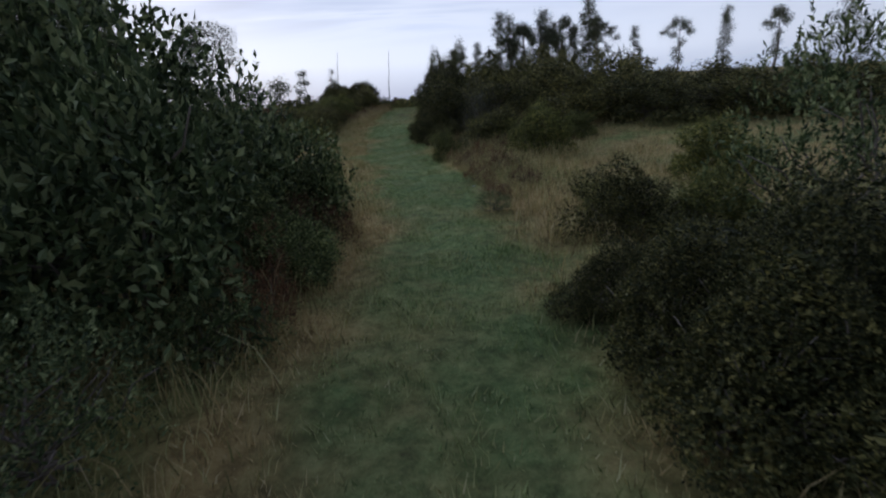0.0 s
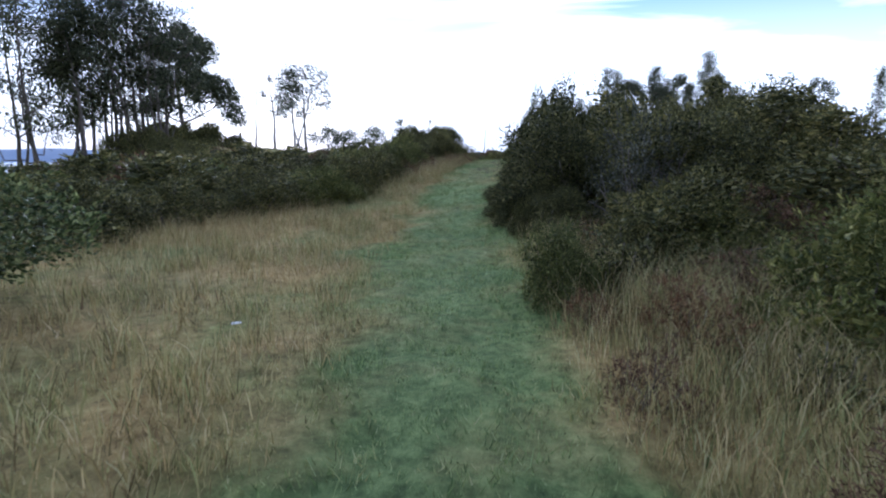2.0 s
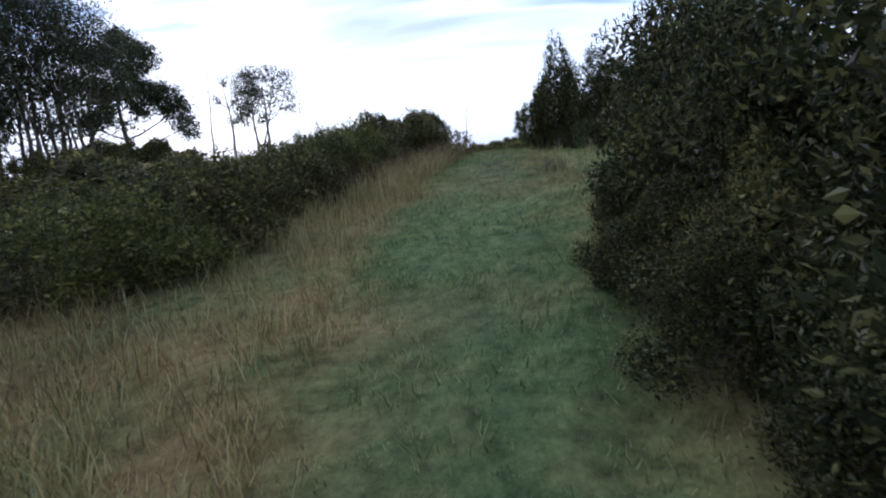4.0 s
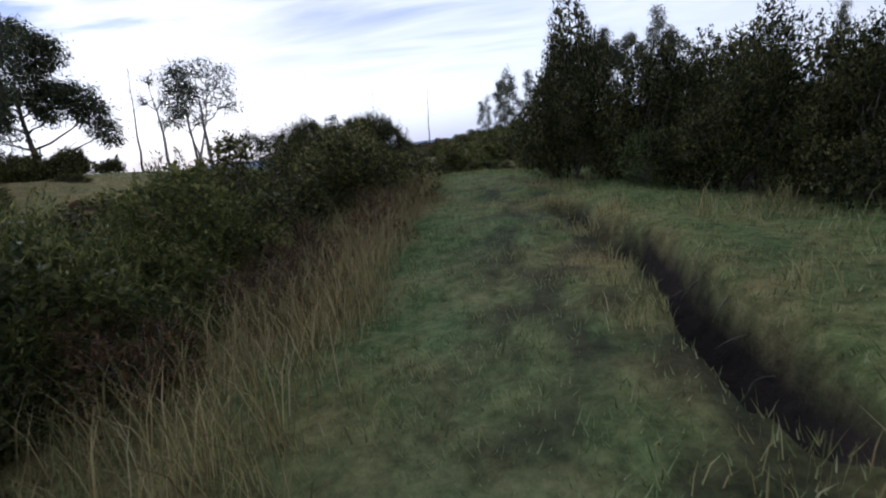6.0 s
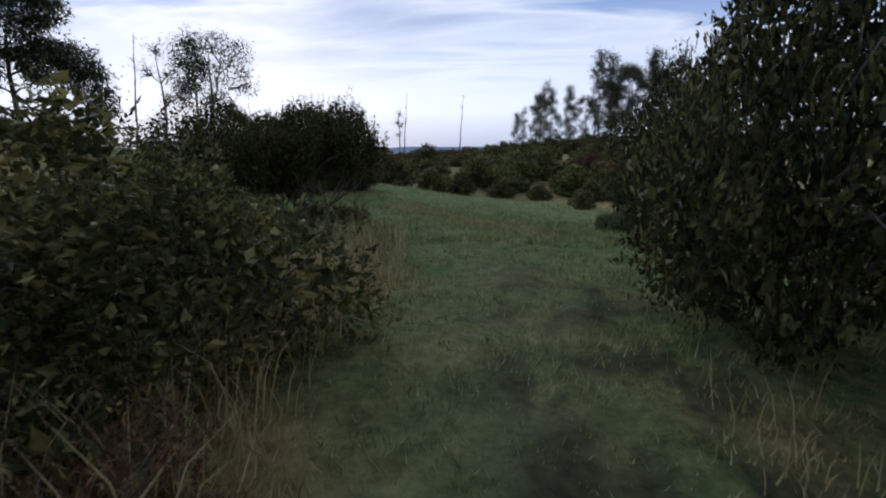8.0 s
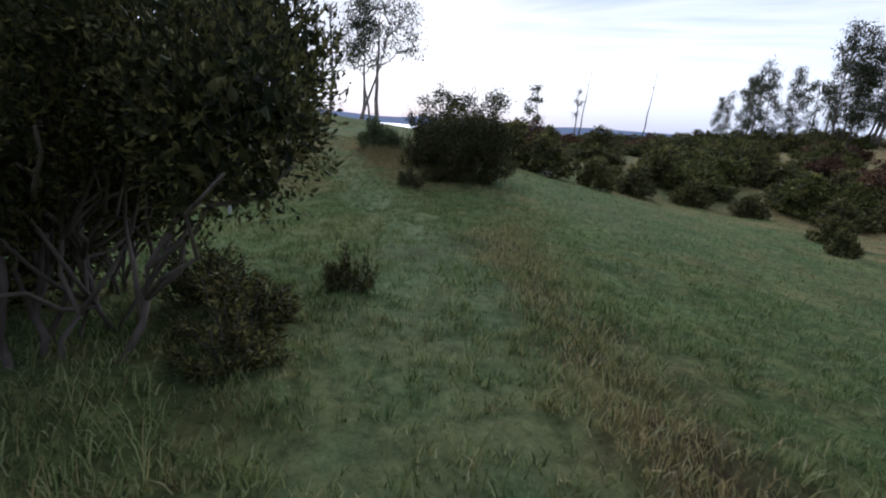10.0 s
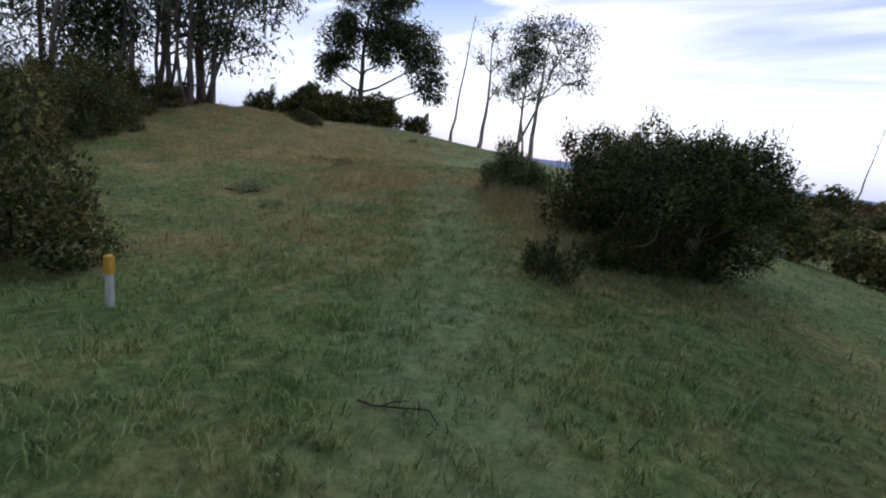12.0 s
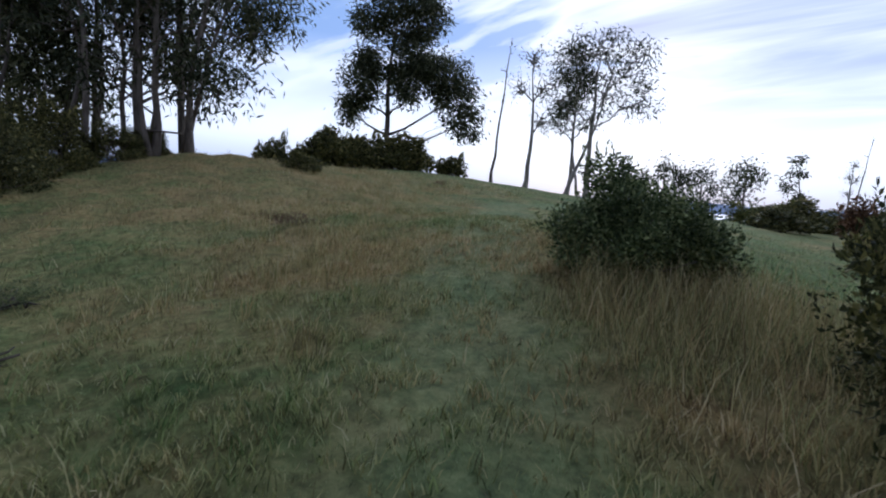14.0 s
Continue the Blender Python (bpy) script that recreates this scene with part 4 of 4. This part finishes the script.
LEAN_GUM = gum_meshes(8, 10, 0.13, [
    (1.5, 0, 9.6, 1.0, 1.0, 1.0, 10), (0.2, 0.7, 8.4, 1.0, 1.0, 0.8, 8), (2.7, -0.2, 8.0, 1.1, 1.1, 0.8, 9), (3.2, 0.5, 6.2, 1.1, 1.0, 0.8, 9), (-0.6, -0.8, 6.6, 0.8, 0.8, 0.8, 6), (2.6, 0.2, 4.6, 0.9, 0.9, 0.7, 7)], lean=(1.6, 0), stems=2, per_clump=60, leaf_len=0.26, leaf_w=0.07, clump_r=0.5)


def ragged_column(seed, height, n, reach):
    """Heads of foliage stacked unevenly up a slender gum."""
    rng = np.random.default_rng(seed)
    rows = []
    for k in range(n):
        t = (k + rng.uniform(0.1, 0.9)) / n
        wide = reach * (0.45 + 0.75 * math.sin(math.pi * min(1, 0.25 + 0.75 * t)) ** 1.2)
        a = rng.uniform(0, 2 * math.pi)
        q = wide * rng.uniform(0.15, 0.95)
        s = rng.uniform(0.55, 1.05)
        rows.append((q * math.cos(a), q * math.sin(a), height * (0.2 + 0.78 * t), s, s, s * rng.uniform(0.9, 1.5), 7))
    return rows


THIN_GUM = gum_meshes(13, 14, 0.15, ragged_column(4, 14, 15, 1.2), per_clump=34, leaf_len=0.36, leaf_w=0.11, clump_r=0.6, twig=0.02)
WISPY_GUM = gum_meshes(63, 13, 0.14, ragged_column(9, 13, 11, 1.0), lean=(0.6, 0), stems=2, per_clump=26, leaf_len=0.36, leaf_w=0.10, clump_r=0.55, twig=0.02)
FLAT_GUM = gum_meshes(17, 14, 0.22, [
    (0.2, 0, 13.0, 1.5, 1.5, 1.0, 12), (-2.0, 0.5, 11.9, 1.3, 1.3, 0.9, 10), (2.4, -0.6, 12.1, 1.2, 1.2, 0.8, 9), (-0.8, -1.2, 11.0, 1.2, 1.2, 0.9, 8), (3.4, 0.8, 10.6, 1.0, 1.0, 0.7, 7), (-3.0, -0.4, 10.2, 0.9, 0.9, 0.7, 6),
    (1.1, 0.9, 9.6, 1.1, 1.1, 0.9, 7), (-1.3, 0.6, 7.9, 0.9, 0.9, 1.2, 7), (0.9, -0.4, 6.0, 1.1, 1.1, 1.3, 8), (-0.5, 0.2, 3.8, 1.3, 1.3, 1.3, 9)], stems=2, per_clump=40, leaf_len=0.40, leaf_w=0.13, clump_r=0.6, twig=0.02)
OPEN_GUM = gum_meshes(29, 8, 0.15, [
    (0.0, 0, 7.2, 1.5, 1.5, 0.7, 20), (-1.4, 0.3, 6.6, 1.0, 1.0, 0.8, 14), (1.5, -0.2, 6.5, 1.1, 1.1, 0.9, 16), (0.3, 0.4, 5.2, 1.2, 1.2, 0.9, 14), (-1.6, -0.3, 4.6, 0.8, 0.8, 0.8, 9), (2.1, 0.3, 4.9, 0.9, 0.9, 0.8, 10)], stems=2, per_clump=46, clump_r=0.38, leaf_len=0.22, leaf_w=0.055, twig=0.02, bark=PALE_BARK)
BARE_TREE = gum_meshes(33, 7, 0.13, [
    (0.0, 0, 6.0, 0.7, 0.7, 0.8, 18), (-0.9, 0.2, 4.9, 0.7, 0.7, 0.8, 15), (0.9, -0.2, 4.8, 0.7, 0.7, 0.8, 15), (0.4, 0.4, 3.4, 0.8, 0.8, 0.6, 12)], per_clump=5, clump_r=0.3, leaf_len=0.2, leaf_w=0.045, twig=0.022, bark=PALE_BARK)
SNAG = gum_meshes(41, 8, 0.10, [(0.55, 0, 8.2, 0.12, 0.12, 0.5, 5), (0.3, 0.1, 6.6, 0.35, 0.3, 0.5, 5), (0.35, -0.1, 5.2, 0.25, 0.25, 0.3, 3)], per_clump=0, lean=(0.5, 0), twig=0.012, bark=BARK)
SMALL_GUM = gum_meshes(52, 5, 0.14, [(0, 0, 4.7, 1.0, 1.0, 0.7, 12), (-1.2, 0.2, 4.0, 0.9, 0.9, 0.6, 9), (1.2, 0, 3.9, 0.9, 0.9, 0.6, 9), (0.2, 0.3, 2.8, 1.2, 1.2, 0.7, 10)], per_clump=36, leaf_len=0.26, leaf_w=0.09)
SPIRE = gum_meshes(57, 6, 0.12, [(0.1, 0, 6.4, 0.3, 0.3, 0.5, 4), (0.3, 0, 5.3, 0.55, 0.5, 0.4, 5), (-0.3, 0.1, 4.3, 0.6, 0.5, 0.4, 5), (0.3, 0, 3.3, 0.6, 0.6, 0.4, 5), (-0.2, 0, 2.3, 0.7, 0.7, 0.4, 6)], per_clump=30, leaf_len=0.34, leaf_w=0.12)

GUM = "tall grey-barked gum tree with hanging dark foliage"
for x, y, m, t, s in (
    (-25.4, 38.2, LEAN_GUM, 80, 0.95), (-25.0, 37.2, TALL_GUM, 30, 0.9), (-26.6, 36.9, TALL_GUM, 0, 1.0), (-27.4, 38.6, TALL_GUM, 120, 1.08), (-26.2, 35.6, LEAN_GUM, 200, 0.95), (-28.8, 37.4, TALL_GUM, 230, 1.1),
    (-28.6, 35.2, THIN_GUM, 60, 0.75), (-30.5, 36.2, TALL_GUM, 300, 1.1), (-27.5, 33.4, LEAN_GUM, 150, 0.95), (-31.5, 39.5, LEAN_GUM, 20, 1.1), (-29.5, 32.0, TALL_GUM, 80, 1.0), (-33, 34, TALL_GUM, 190, 1.05),
):
    tree(m, x, y, GUM, t, s, "gum grove on the hill")
tree(ROUND_GUM, -33.4, 51.6, "large dark gum tree with two rounded tiers of foliage", 35, 1.18, sz=1.05)
tree(SNAG, -28.5, 55.4, "tall thin dead tree trunk with a few bare twigs", 40, 1.0, name="dead_tree")
tree(BARE_TREE, -27.6, 57.3, "bare pale tree without leaves", 10, 1.3, name="dead_tree")
tree(OPEN_GUM, -25.2, 60.4, "open pale-stemmed gum with a thin feathery crown", 35, 1.3)
tree(OPEN_GUM, -26.9, 60.8, "open pale-stemmed gum with a thin feathery crown", 150, 1.1)
for x, y, s, t in ((-36, 93, 1.75, 0), (-32.6, 95, 1.6, 70), (-27, 92, 1.5, 140)):
    tree(SMALL_GUM, x, y, "small rounded gum tree on the far ridge", t, s, "gums on the far ridge")
tree(SPIRE, -28.2, 113, "narrow ragged young gum tree", 0, 1.6)
tree(SNAG, -29.5, 160, "dead bare tree spike on the far ridge", 20, 2.1, name="dead_tree", group="dead spikes")
tree(BARE_TREE, -30.2, 158, "dead bare tree on the far ridge", 90, 2.0, name="dead_tree", group="dead spikes")
tree(SNAG, -15.5, 176.5, "leaning dead bare tree spike on the far ridge", 10, 2.1, name="dead_tree", group="dead spikes")
for j in range(24):
    a = radians(-1.0 - 21.5 * j / 23 + RNG.uniform(-0.5, 0.5))
    d = 82 + 22 * ((j * 0.618) % 1)
    s = (0.65, 0.82, 0.72, 0.95, 1.1, 0.82)[j % 6] * (0.75 + 0.35 * min(1, j / 14))
    tree((THIN_GUM, WISPY_GUM, THIN_GUM, FLAT_GUM, WISPY_GUM)[j % 5], -1.4 - math.sin(a) * d, 24 + math.cos(a) * d, "slender gum tree in a distant grove", RNG.uniform(0, 360), s, "distant grove")
for x, y, s, m in ((16, 109, 1.05, THIN_GUM), (18.5, 110, 0.95, FLAT_GUM), (24, 112, 0.85, FLAT_GUM), (28.3, 115, 0.98, FLAT_GUM), (36, 112, 0.8, FLAT_GUM), (46, 100, 0.75, FLAT_GUM), (52, 95, 0.8, THIN_GUM), (58, 90, 0.75, FLAT_GUM), (41, 108, 0.7, THIN_GUM), (19, 24.5, 0.42, TALL_GUM)):
    tree(m, x, y, "gum tree with a flat feathery crown behind the hedge", RNG.uniform(0, 360), s, "gums behind the hedge")


# ---- small things ----
def build_post():
    e = thing("marker_post", "short white wooden marker post with a yellow top", "marker post", -7.98, 30.77, 0.04, 20, tilt=2)
    for nm, z0, z1, w, m in (("post", 0.0, 0.27, 0.022, WHITE_PAINT), ("yellow_cap", 0.272, 0.40, 0.026, YELLOW_PAINT)):
        bm = bmesh.new()
        bmesh.ops.create_cube(bm, size=1)
        for v in bm.verts:
            v.co = Vector((v.co.x * 2 * w, v.co.y * 2 * w, z0 + (v.co.z + 0.5) * (z1 - z0)))
        bmesh.ops.bevel(bm, geom=bm.edges[:], offset=0.007, segments=2, affect="EDGES")
        me = bpy.data.meshes.new(nm)
        bm.to_mesh(me)
        bm.free()
        me.materials.append(m)
        part(nm, me, e)


def crumpled(name, label, x, y, size, mat, flat=0.5, category="litter"):
    bm = bmesh.new()
    bmesh.ops.create_icosphere(bm, subdivisions=3, radius=1.0)
    rng = np.random.default_rng(hash_name(name) + int(100 * abs(x)))
    for v in bm.verts:
        w = 1 + 0.35 * noise.noise(v.co * 2.1 + Vector((x, y, 0))) + rng.uniform(-0.06, 0.06)
        v.co = Vector((v.co.x * size * w * 1.5, v.co.y * size * w * 0.8, v.co.z * size * w * flat))
    me = bpy.data.meshes.new(name)
    bm.to_mesh(me)
    bm.free()
    me.materials.append(mat)
    ob = new(name, me)
    ob.matrix_basis = pose(x, y, float(ground_at(x, y)) + size * flat * 0.6, 0, 0, 25)
    return tagged(ob, label, category)


def stick(name, label, x, y, length, turn, r=0.008, forks=2, mat=None):
    rng = np.random.default_rng(int(abs(x * 100 + y * 10)))
    main = bent((-length / 2, 0, r), (length / 2, 0.05, r * 2), rng, 0.12, 6)
    tubes = [tube(main, np.linspace(r, r * 0.5, 6), 6)]
    for k in range(forks):
        tubes.append(tube(bent(main[2 + k], main[2 + k] + np.array([length * 0.25, (-1) ** k * length * 0.18, 0.03]), rng, 0.15, 4), np.linspace(r * 0.7, r * 0.3, 4), 5))
    ob = new(name, mesh_of(name, *joined(tubes), mat or DARK_BARK))
    ob.matrix_basis = pose(x, y, float(ground_at(x, y)) + 0.012, 0, 0, turn)
    return tagged(ob, label, "stick")


build_post()
crumpled("litter", "crumpled white paper lying in the grass", -1.71, 8.31, 0.019, PAPER)
crumpled("litter", "small scrap of white paper in the grass", 0.42, 6.05, 0.010, PAPER)
crumpled("stone", "pale stone at the edge of the scrub", -6.3, 43.0, 0.16, STONE, 0.8, "stone")
stick("fallen_stick", "fallen dark forked stick on the lawn", -5.5, 31.1, 0.34, 15, 0.005)
stick("fallen_stick", "fallen dark stick on the lawn", -7.3, 32.95, 0.2, 130, 0.005)
stick("dead_branch", "dead dark branch lying in the rough grass", -12.4, 33.8, 0.8, 50, 0.016, 3)
stick("dead_branch", "dead dark branch lying in the rough grass", -11.1, 33.55, 0.6, 110, 0.016, 3)
for x, y, r, h in ((-12.5, 33.8, 0.34, 0.22), (-11.05, 33.5, 0.26, 0.18), (-13.6, 36.5, 0.3, 0.2), (-15.2, 36.9, 0.32, 0.2), (-20.4, 44.6, 0.3, 0.25)):
    bush("bracken" if x < -13 else "airy", x, y, r, h, "cut green branches lying in the rough grass", "branches", name="brushwood")
# a toppled stem and roots at the trench
for k in range(12):
    y = 17.3 + 0.28 * k
    rng = np.random.default_rng(70 + k)
    x = -0.30 + 0.05 * math.sin(2.1 * y) - 0.03 * (y - 19)
    z = float(ground_at(x, y))
    a = np.array([0.0, 0, 0.0])
    b = np.array([rng.uniform(-0.15, -0.06), rng.uniform(-0.10, 0.10), rng.uniform(-0.12, -0.04)])
    ob = new("root", mesh_of("root", *tube(arc(a + (0.05, 0, 0.0), b, (rng.normal() * 0.03, rng.normal() * 0.05, rng.uniform(0.0, 0.04))), np.linspace(0.0035, 0.001, 8), 5), BARK))
    ob.matrix_basis = pose(x, y, z + 0.015)
    tagged(ob, "thin bare root hanging over the trench edge", "root", "roots along the trench")


# ---- grass ----
def blades(name, label, x, y, height, width, lean, rng, two=False, dry=None):
    """Single tapering blades; two: a bent blade of two pieces."""
    n = len(x)
    z = ground_at(x, y) - 0.004
    dry = dryness(x, y) if dry is None else dry
    a = rng.uniform(0, 2 * np.pi, n)
    side = np.stack([np.cos(a), np.sin(a), np.zeros(n)], 1) * (width * 0.5)[:, None]
    b = rng.uniform(0, 2 * np.pi, n)
    tilt = np.stack([np.cos(b), np.sin(b), np.zeros(n)], 1) * (height * lean * rng.uniform(0.3, 1.2, n))[:, None]
    foot = np.stack([x, y, z], 1)
    up = np.zeros((n, 3))
    up[:, 2] = height
    if two:
        v = np.stack([foot - side, foot + side, foot + up * 0.6 + tilt * 0.35 + side * 0.8, foot + up * 0.6 + tilt * 0.35 - side * 0.8, foot + up + tilt], 1).reshape(-1, 3)
        i = np.arange(n) * 5
        f = np.stack([i, i + 1, i + 2, i + 3], 1).tolist() + np.stack([i + 3, i + 2, i + 4], 1).tolist()
        me = mesh_of(name, v, f, GRASS, {"dry": np.repeat(dry, 5), "worn": np.zeros(5 * n)}, False)
    else:
        v = np.stack([foot - side, foot + side, foot + up + tilt], 1).reshape(-1, 3)
        me = mesh_of(name, v, np.arange(3 * n).reshape(-1, 3), GRASS, {"dry": np.repeat(dry, 3), "worn": np.repeat(wornness(x, y), 3)}, False)
    return tagged(new(name, me), label, "grass", kind="stuff")


def tussock(x, y):
    """How rank the turf stands, from place to place."""
    return np.clip(0.85 + 0.55 * ripple(x, y, 0.22, 9.0) + 0.4 * ripple(x, y, 0.75, 6.0), 0.25, 2.0)


def build_grass():
    rng = np.random.default_rng(3)
    # short turf close to the walked line
    n = 290000
    y = rng.uniform(-0.5, 40, n)
    off = rng.normal(size=n) * 1.5
    x = np.interp(y, WAY_Y, WAY_X) + off * np.where(y > 25, 1.5, 1.0)
    keep = (rng.uniform(0, 1, n) > bareness(x, y) * 0.95) & (trench(x, y) < 0.3)
    x, y = x[keep], y[keep]
    d = dryness(x, y)
    blades("turf", "short green grass of the path and lawn", x, y, rng.uniform(0.018, 0.052, len(x)) * (1 + 0.5 * d) * tussock(x, y) * (1 - 0.45 * wornness(x, y)), rng.uniform(0.004, 0.007, len(x)), 0.7, rng, dry=np.clip(d + 0.18 * ripple(x, y, 0.3, 3.0) + rng.normal(size=len(x)) * 0.15, 0, 1))
    # tufts: fans of longer blades that stand up out of the lawn
    m, k = 27000, 8
    cy = rng.uniform(24.8, 39, m)
    cx = np.interp(cy, WAY_Y, WAY_X) + rng.normal(size=m) * 2.2
    keep = (wornness(cx, cy) < rng.uniform(0.1, 1.0, m)) & (trench(cx, cy) < 0.1) & (bareness(cx, cy) < rng.uniform(0.2, 1.2, m)) & (tussock(cx, cy) > rng.uniform(0.2, 1.3, m))
    cx, cy = np.repeat(cx[keep], k), np.repeat(cy[keep], k)
    n = len(cx)
    x, y = cx + rng.normal(size=n) * 0.022, cy + rng.normal(size=n) * 0.022
    rank = np.repeat(rng.uniform(0.6, 1.35, n // k), k)
    tone = np.repeat(rng.normal(size=n // k) * 0.16, k)
    blades("lawn_tufts", "tufts of damp green grass in the lawn", x, y, rank * rng.uniform(0.028, 0.068, n), rng.uniform(0.004, 0.008, n), 0.85, rng, True, np.clip(dryness(x, y) + tone, 0, 1))
    # weeds along the worn rut across the lawn
    n = 6500
    y = rng.uniform(25.2, 31.5, n)
    x = np.interp(y, [25, 26.4, 28.5, 30.5, 32], [-1.0, -1.15, -2.4, -3.5, -3.6]) + rng.normal(size=n) * 0.2
    blades("rut_weeds", "short brownish weeds along a worn rut", x, y, rng.uniform(0.02, 0.09, n), rng.uniform(0.004, 0.008, n), 0.9, rng, True, np.clip(0.55 + rng.normal(size=n) * 0.25, 0, 1))
    # coarser turf further out
    n = 130000
    y, x = rng.uniform(0, 50, n), rng.uniform(-26, 8, n)
    far = from_way(x, y)
    keep = (far > 1.5) & (rng.uniform(0, 1, n) < np.clip(9 / (far + 3), 0.15, 1))
    x, y = x[keep], y[keep]
    d = dryness(x, y)
    blades("turf", "grass spreading over the slope", x, y, rng.uniform(0.03, 0.09, len(x)) * (1 + 0.8 * d) * tussock(x, y), rng.uniform(0.006, 0.014, len(x)), 0.7, rng, dry=np.clip(d + 0.15 * ripple(x, y, 0.5, 3.0) + rng.normal(size=len(x)) * 0.15, 0, 1))
    # long straw tussocks where the ground is dry
    m = 9000
    cy = rng.uniform(-0.5, 46, m)
    cx = np.interp(cy, WAY_Y, WAY_X) + rng.normal(size=m) * np.where(cy > 25, 4.5, 2.6)
    keep = (rng.uniform(0.15, 1.0, m) + np.where(cy > 24, 0.22, 0.0) < dryness(cx, cy)) & (from_way(cx, cy) > 0.5) & (trench(cx, cy) < 0.1)
    cx, cy = cx[keep], cy[keep]
    k = 26
    tall = np.repeat(rng.uniform(0.6, 1.25, len(cx)), k)
    x, y = np.repeat(cx, k) + rng.normal(size=len(cx) * k) * 0.07, np.repeat(cy, k) + rng.normal(size=len(cx) * k) * 0.07
    near = np.clip(from_way(x, y) / 1.2, 0.35, 1)
    blades("long_grass", "long straw-coloured dry grass in tussocks", x, y, tall * near * rng.uniform(0.08, 0.26, len(x)) * np.where(y < 15, 0.8, 1.0), rng.uniform(0.003, 0.006, len(x)), 0.55, rng, True, np.clip(0.55 + 0.4 * rng.uniform(-0.6, 1, len(x)), 0, 1))
    # seeding stalks along the bank
    n = 5600
    y = np.concatenate([rng.uniform(15.8, 25.0, n // 2), rng.uniform(0, 14, n // 2)])
    side = np.where(rng.uniform(0, 1, n) < 0.65, -1, 1) * np.where(y > 15, 1, rng.choice([-1, 1], n))
    x = np.interp(y, WAY_Y, WAY_X) + np.where(y > 15, -1, side) * (0.65 + np.abs(rng.normal(size=n)) * 0.6)
    blades("seed_stalks", "tall dry grass stalks on the bank", x, y, rng.uniform(0.10, 0.30, n) * np.where(y < 15, 0.65, 1.25), rng.uniform(0.003, 0.006, n), 0.6, rng, True, rng.uniform(0.6, 1, n))

    # rank patches of tall weedy grass
    for label, cx, cy, sx, sy, n, lo, hi, dry in (
        ("tall brown grass beside a dark shrub", 0.85, 9.0, 0.36, 0.34, 1500, 0.14, 0.40, 0.6),
        ("tall brown grass at the hedge foot", 0.25, 11.0, 0.16, 0.5, 1200, 0.12, 0.34, 0.75),
        ("rank weedy grass under a spreading bush", -3.0, 25.35, 0.42, 0.42, 1500, 0.06, 0.26, 0.4),
        ("straw-coloured grass round a rounded bush", -9.1, 36.6, 0.85, 0.55, 6500, 0.12, 0.36, 0.72),
        ("rank weedy grass beside the path", 1.0, 6.9, 0.4, 0.8, 4500, 0.06, 0.20, 0.5),
        ("brown seeding grass below the hedge", 1.05, 8.3, 0.5, 0.75, 4600, 0.10, 0.32, 0.72),
        ("brown seeding grass below the hedge", 0.75, 9.9, 0.4, 0.5, 2600, 0.10, 0.30, 0.8),
        ("tall straw-coloured grass along the hedge foot", -3.9, 11.6, 0.5, 1.6, 4200, 0.10, 0.28, 0.9),
        ("rank brown grass along the bank", -2.3, 19.3, 0.32, 1.6, 3600, 0.14, 0.42, 0.8),
        ("rank grass at the path edge", -1.15, 3.4, 0.22, 1.1, 2200, 0.10, 0.30, 0.6),
    ):
        x, y = cx + rng.normal(size=n) * sx, cy + rng.normal(size=n) * sy
        ok = from_way(x, y) > 0.55
        x, y = x[ok], y[ok]
        blades("tall_grass", label, x, y, lo + (hi - lo) * rng.uniform(0, 1, len(x)) ** 1.6, rng.uniform(0.002, 0.0045, len(x)), 0.6, rng, True, np.clip(dry + rng.normal(size=len(x)) * 0.25, 0, 1))


build_grass()
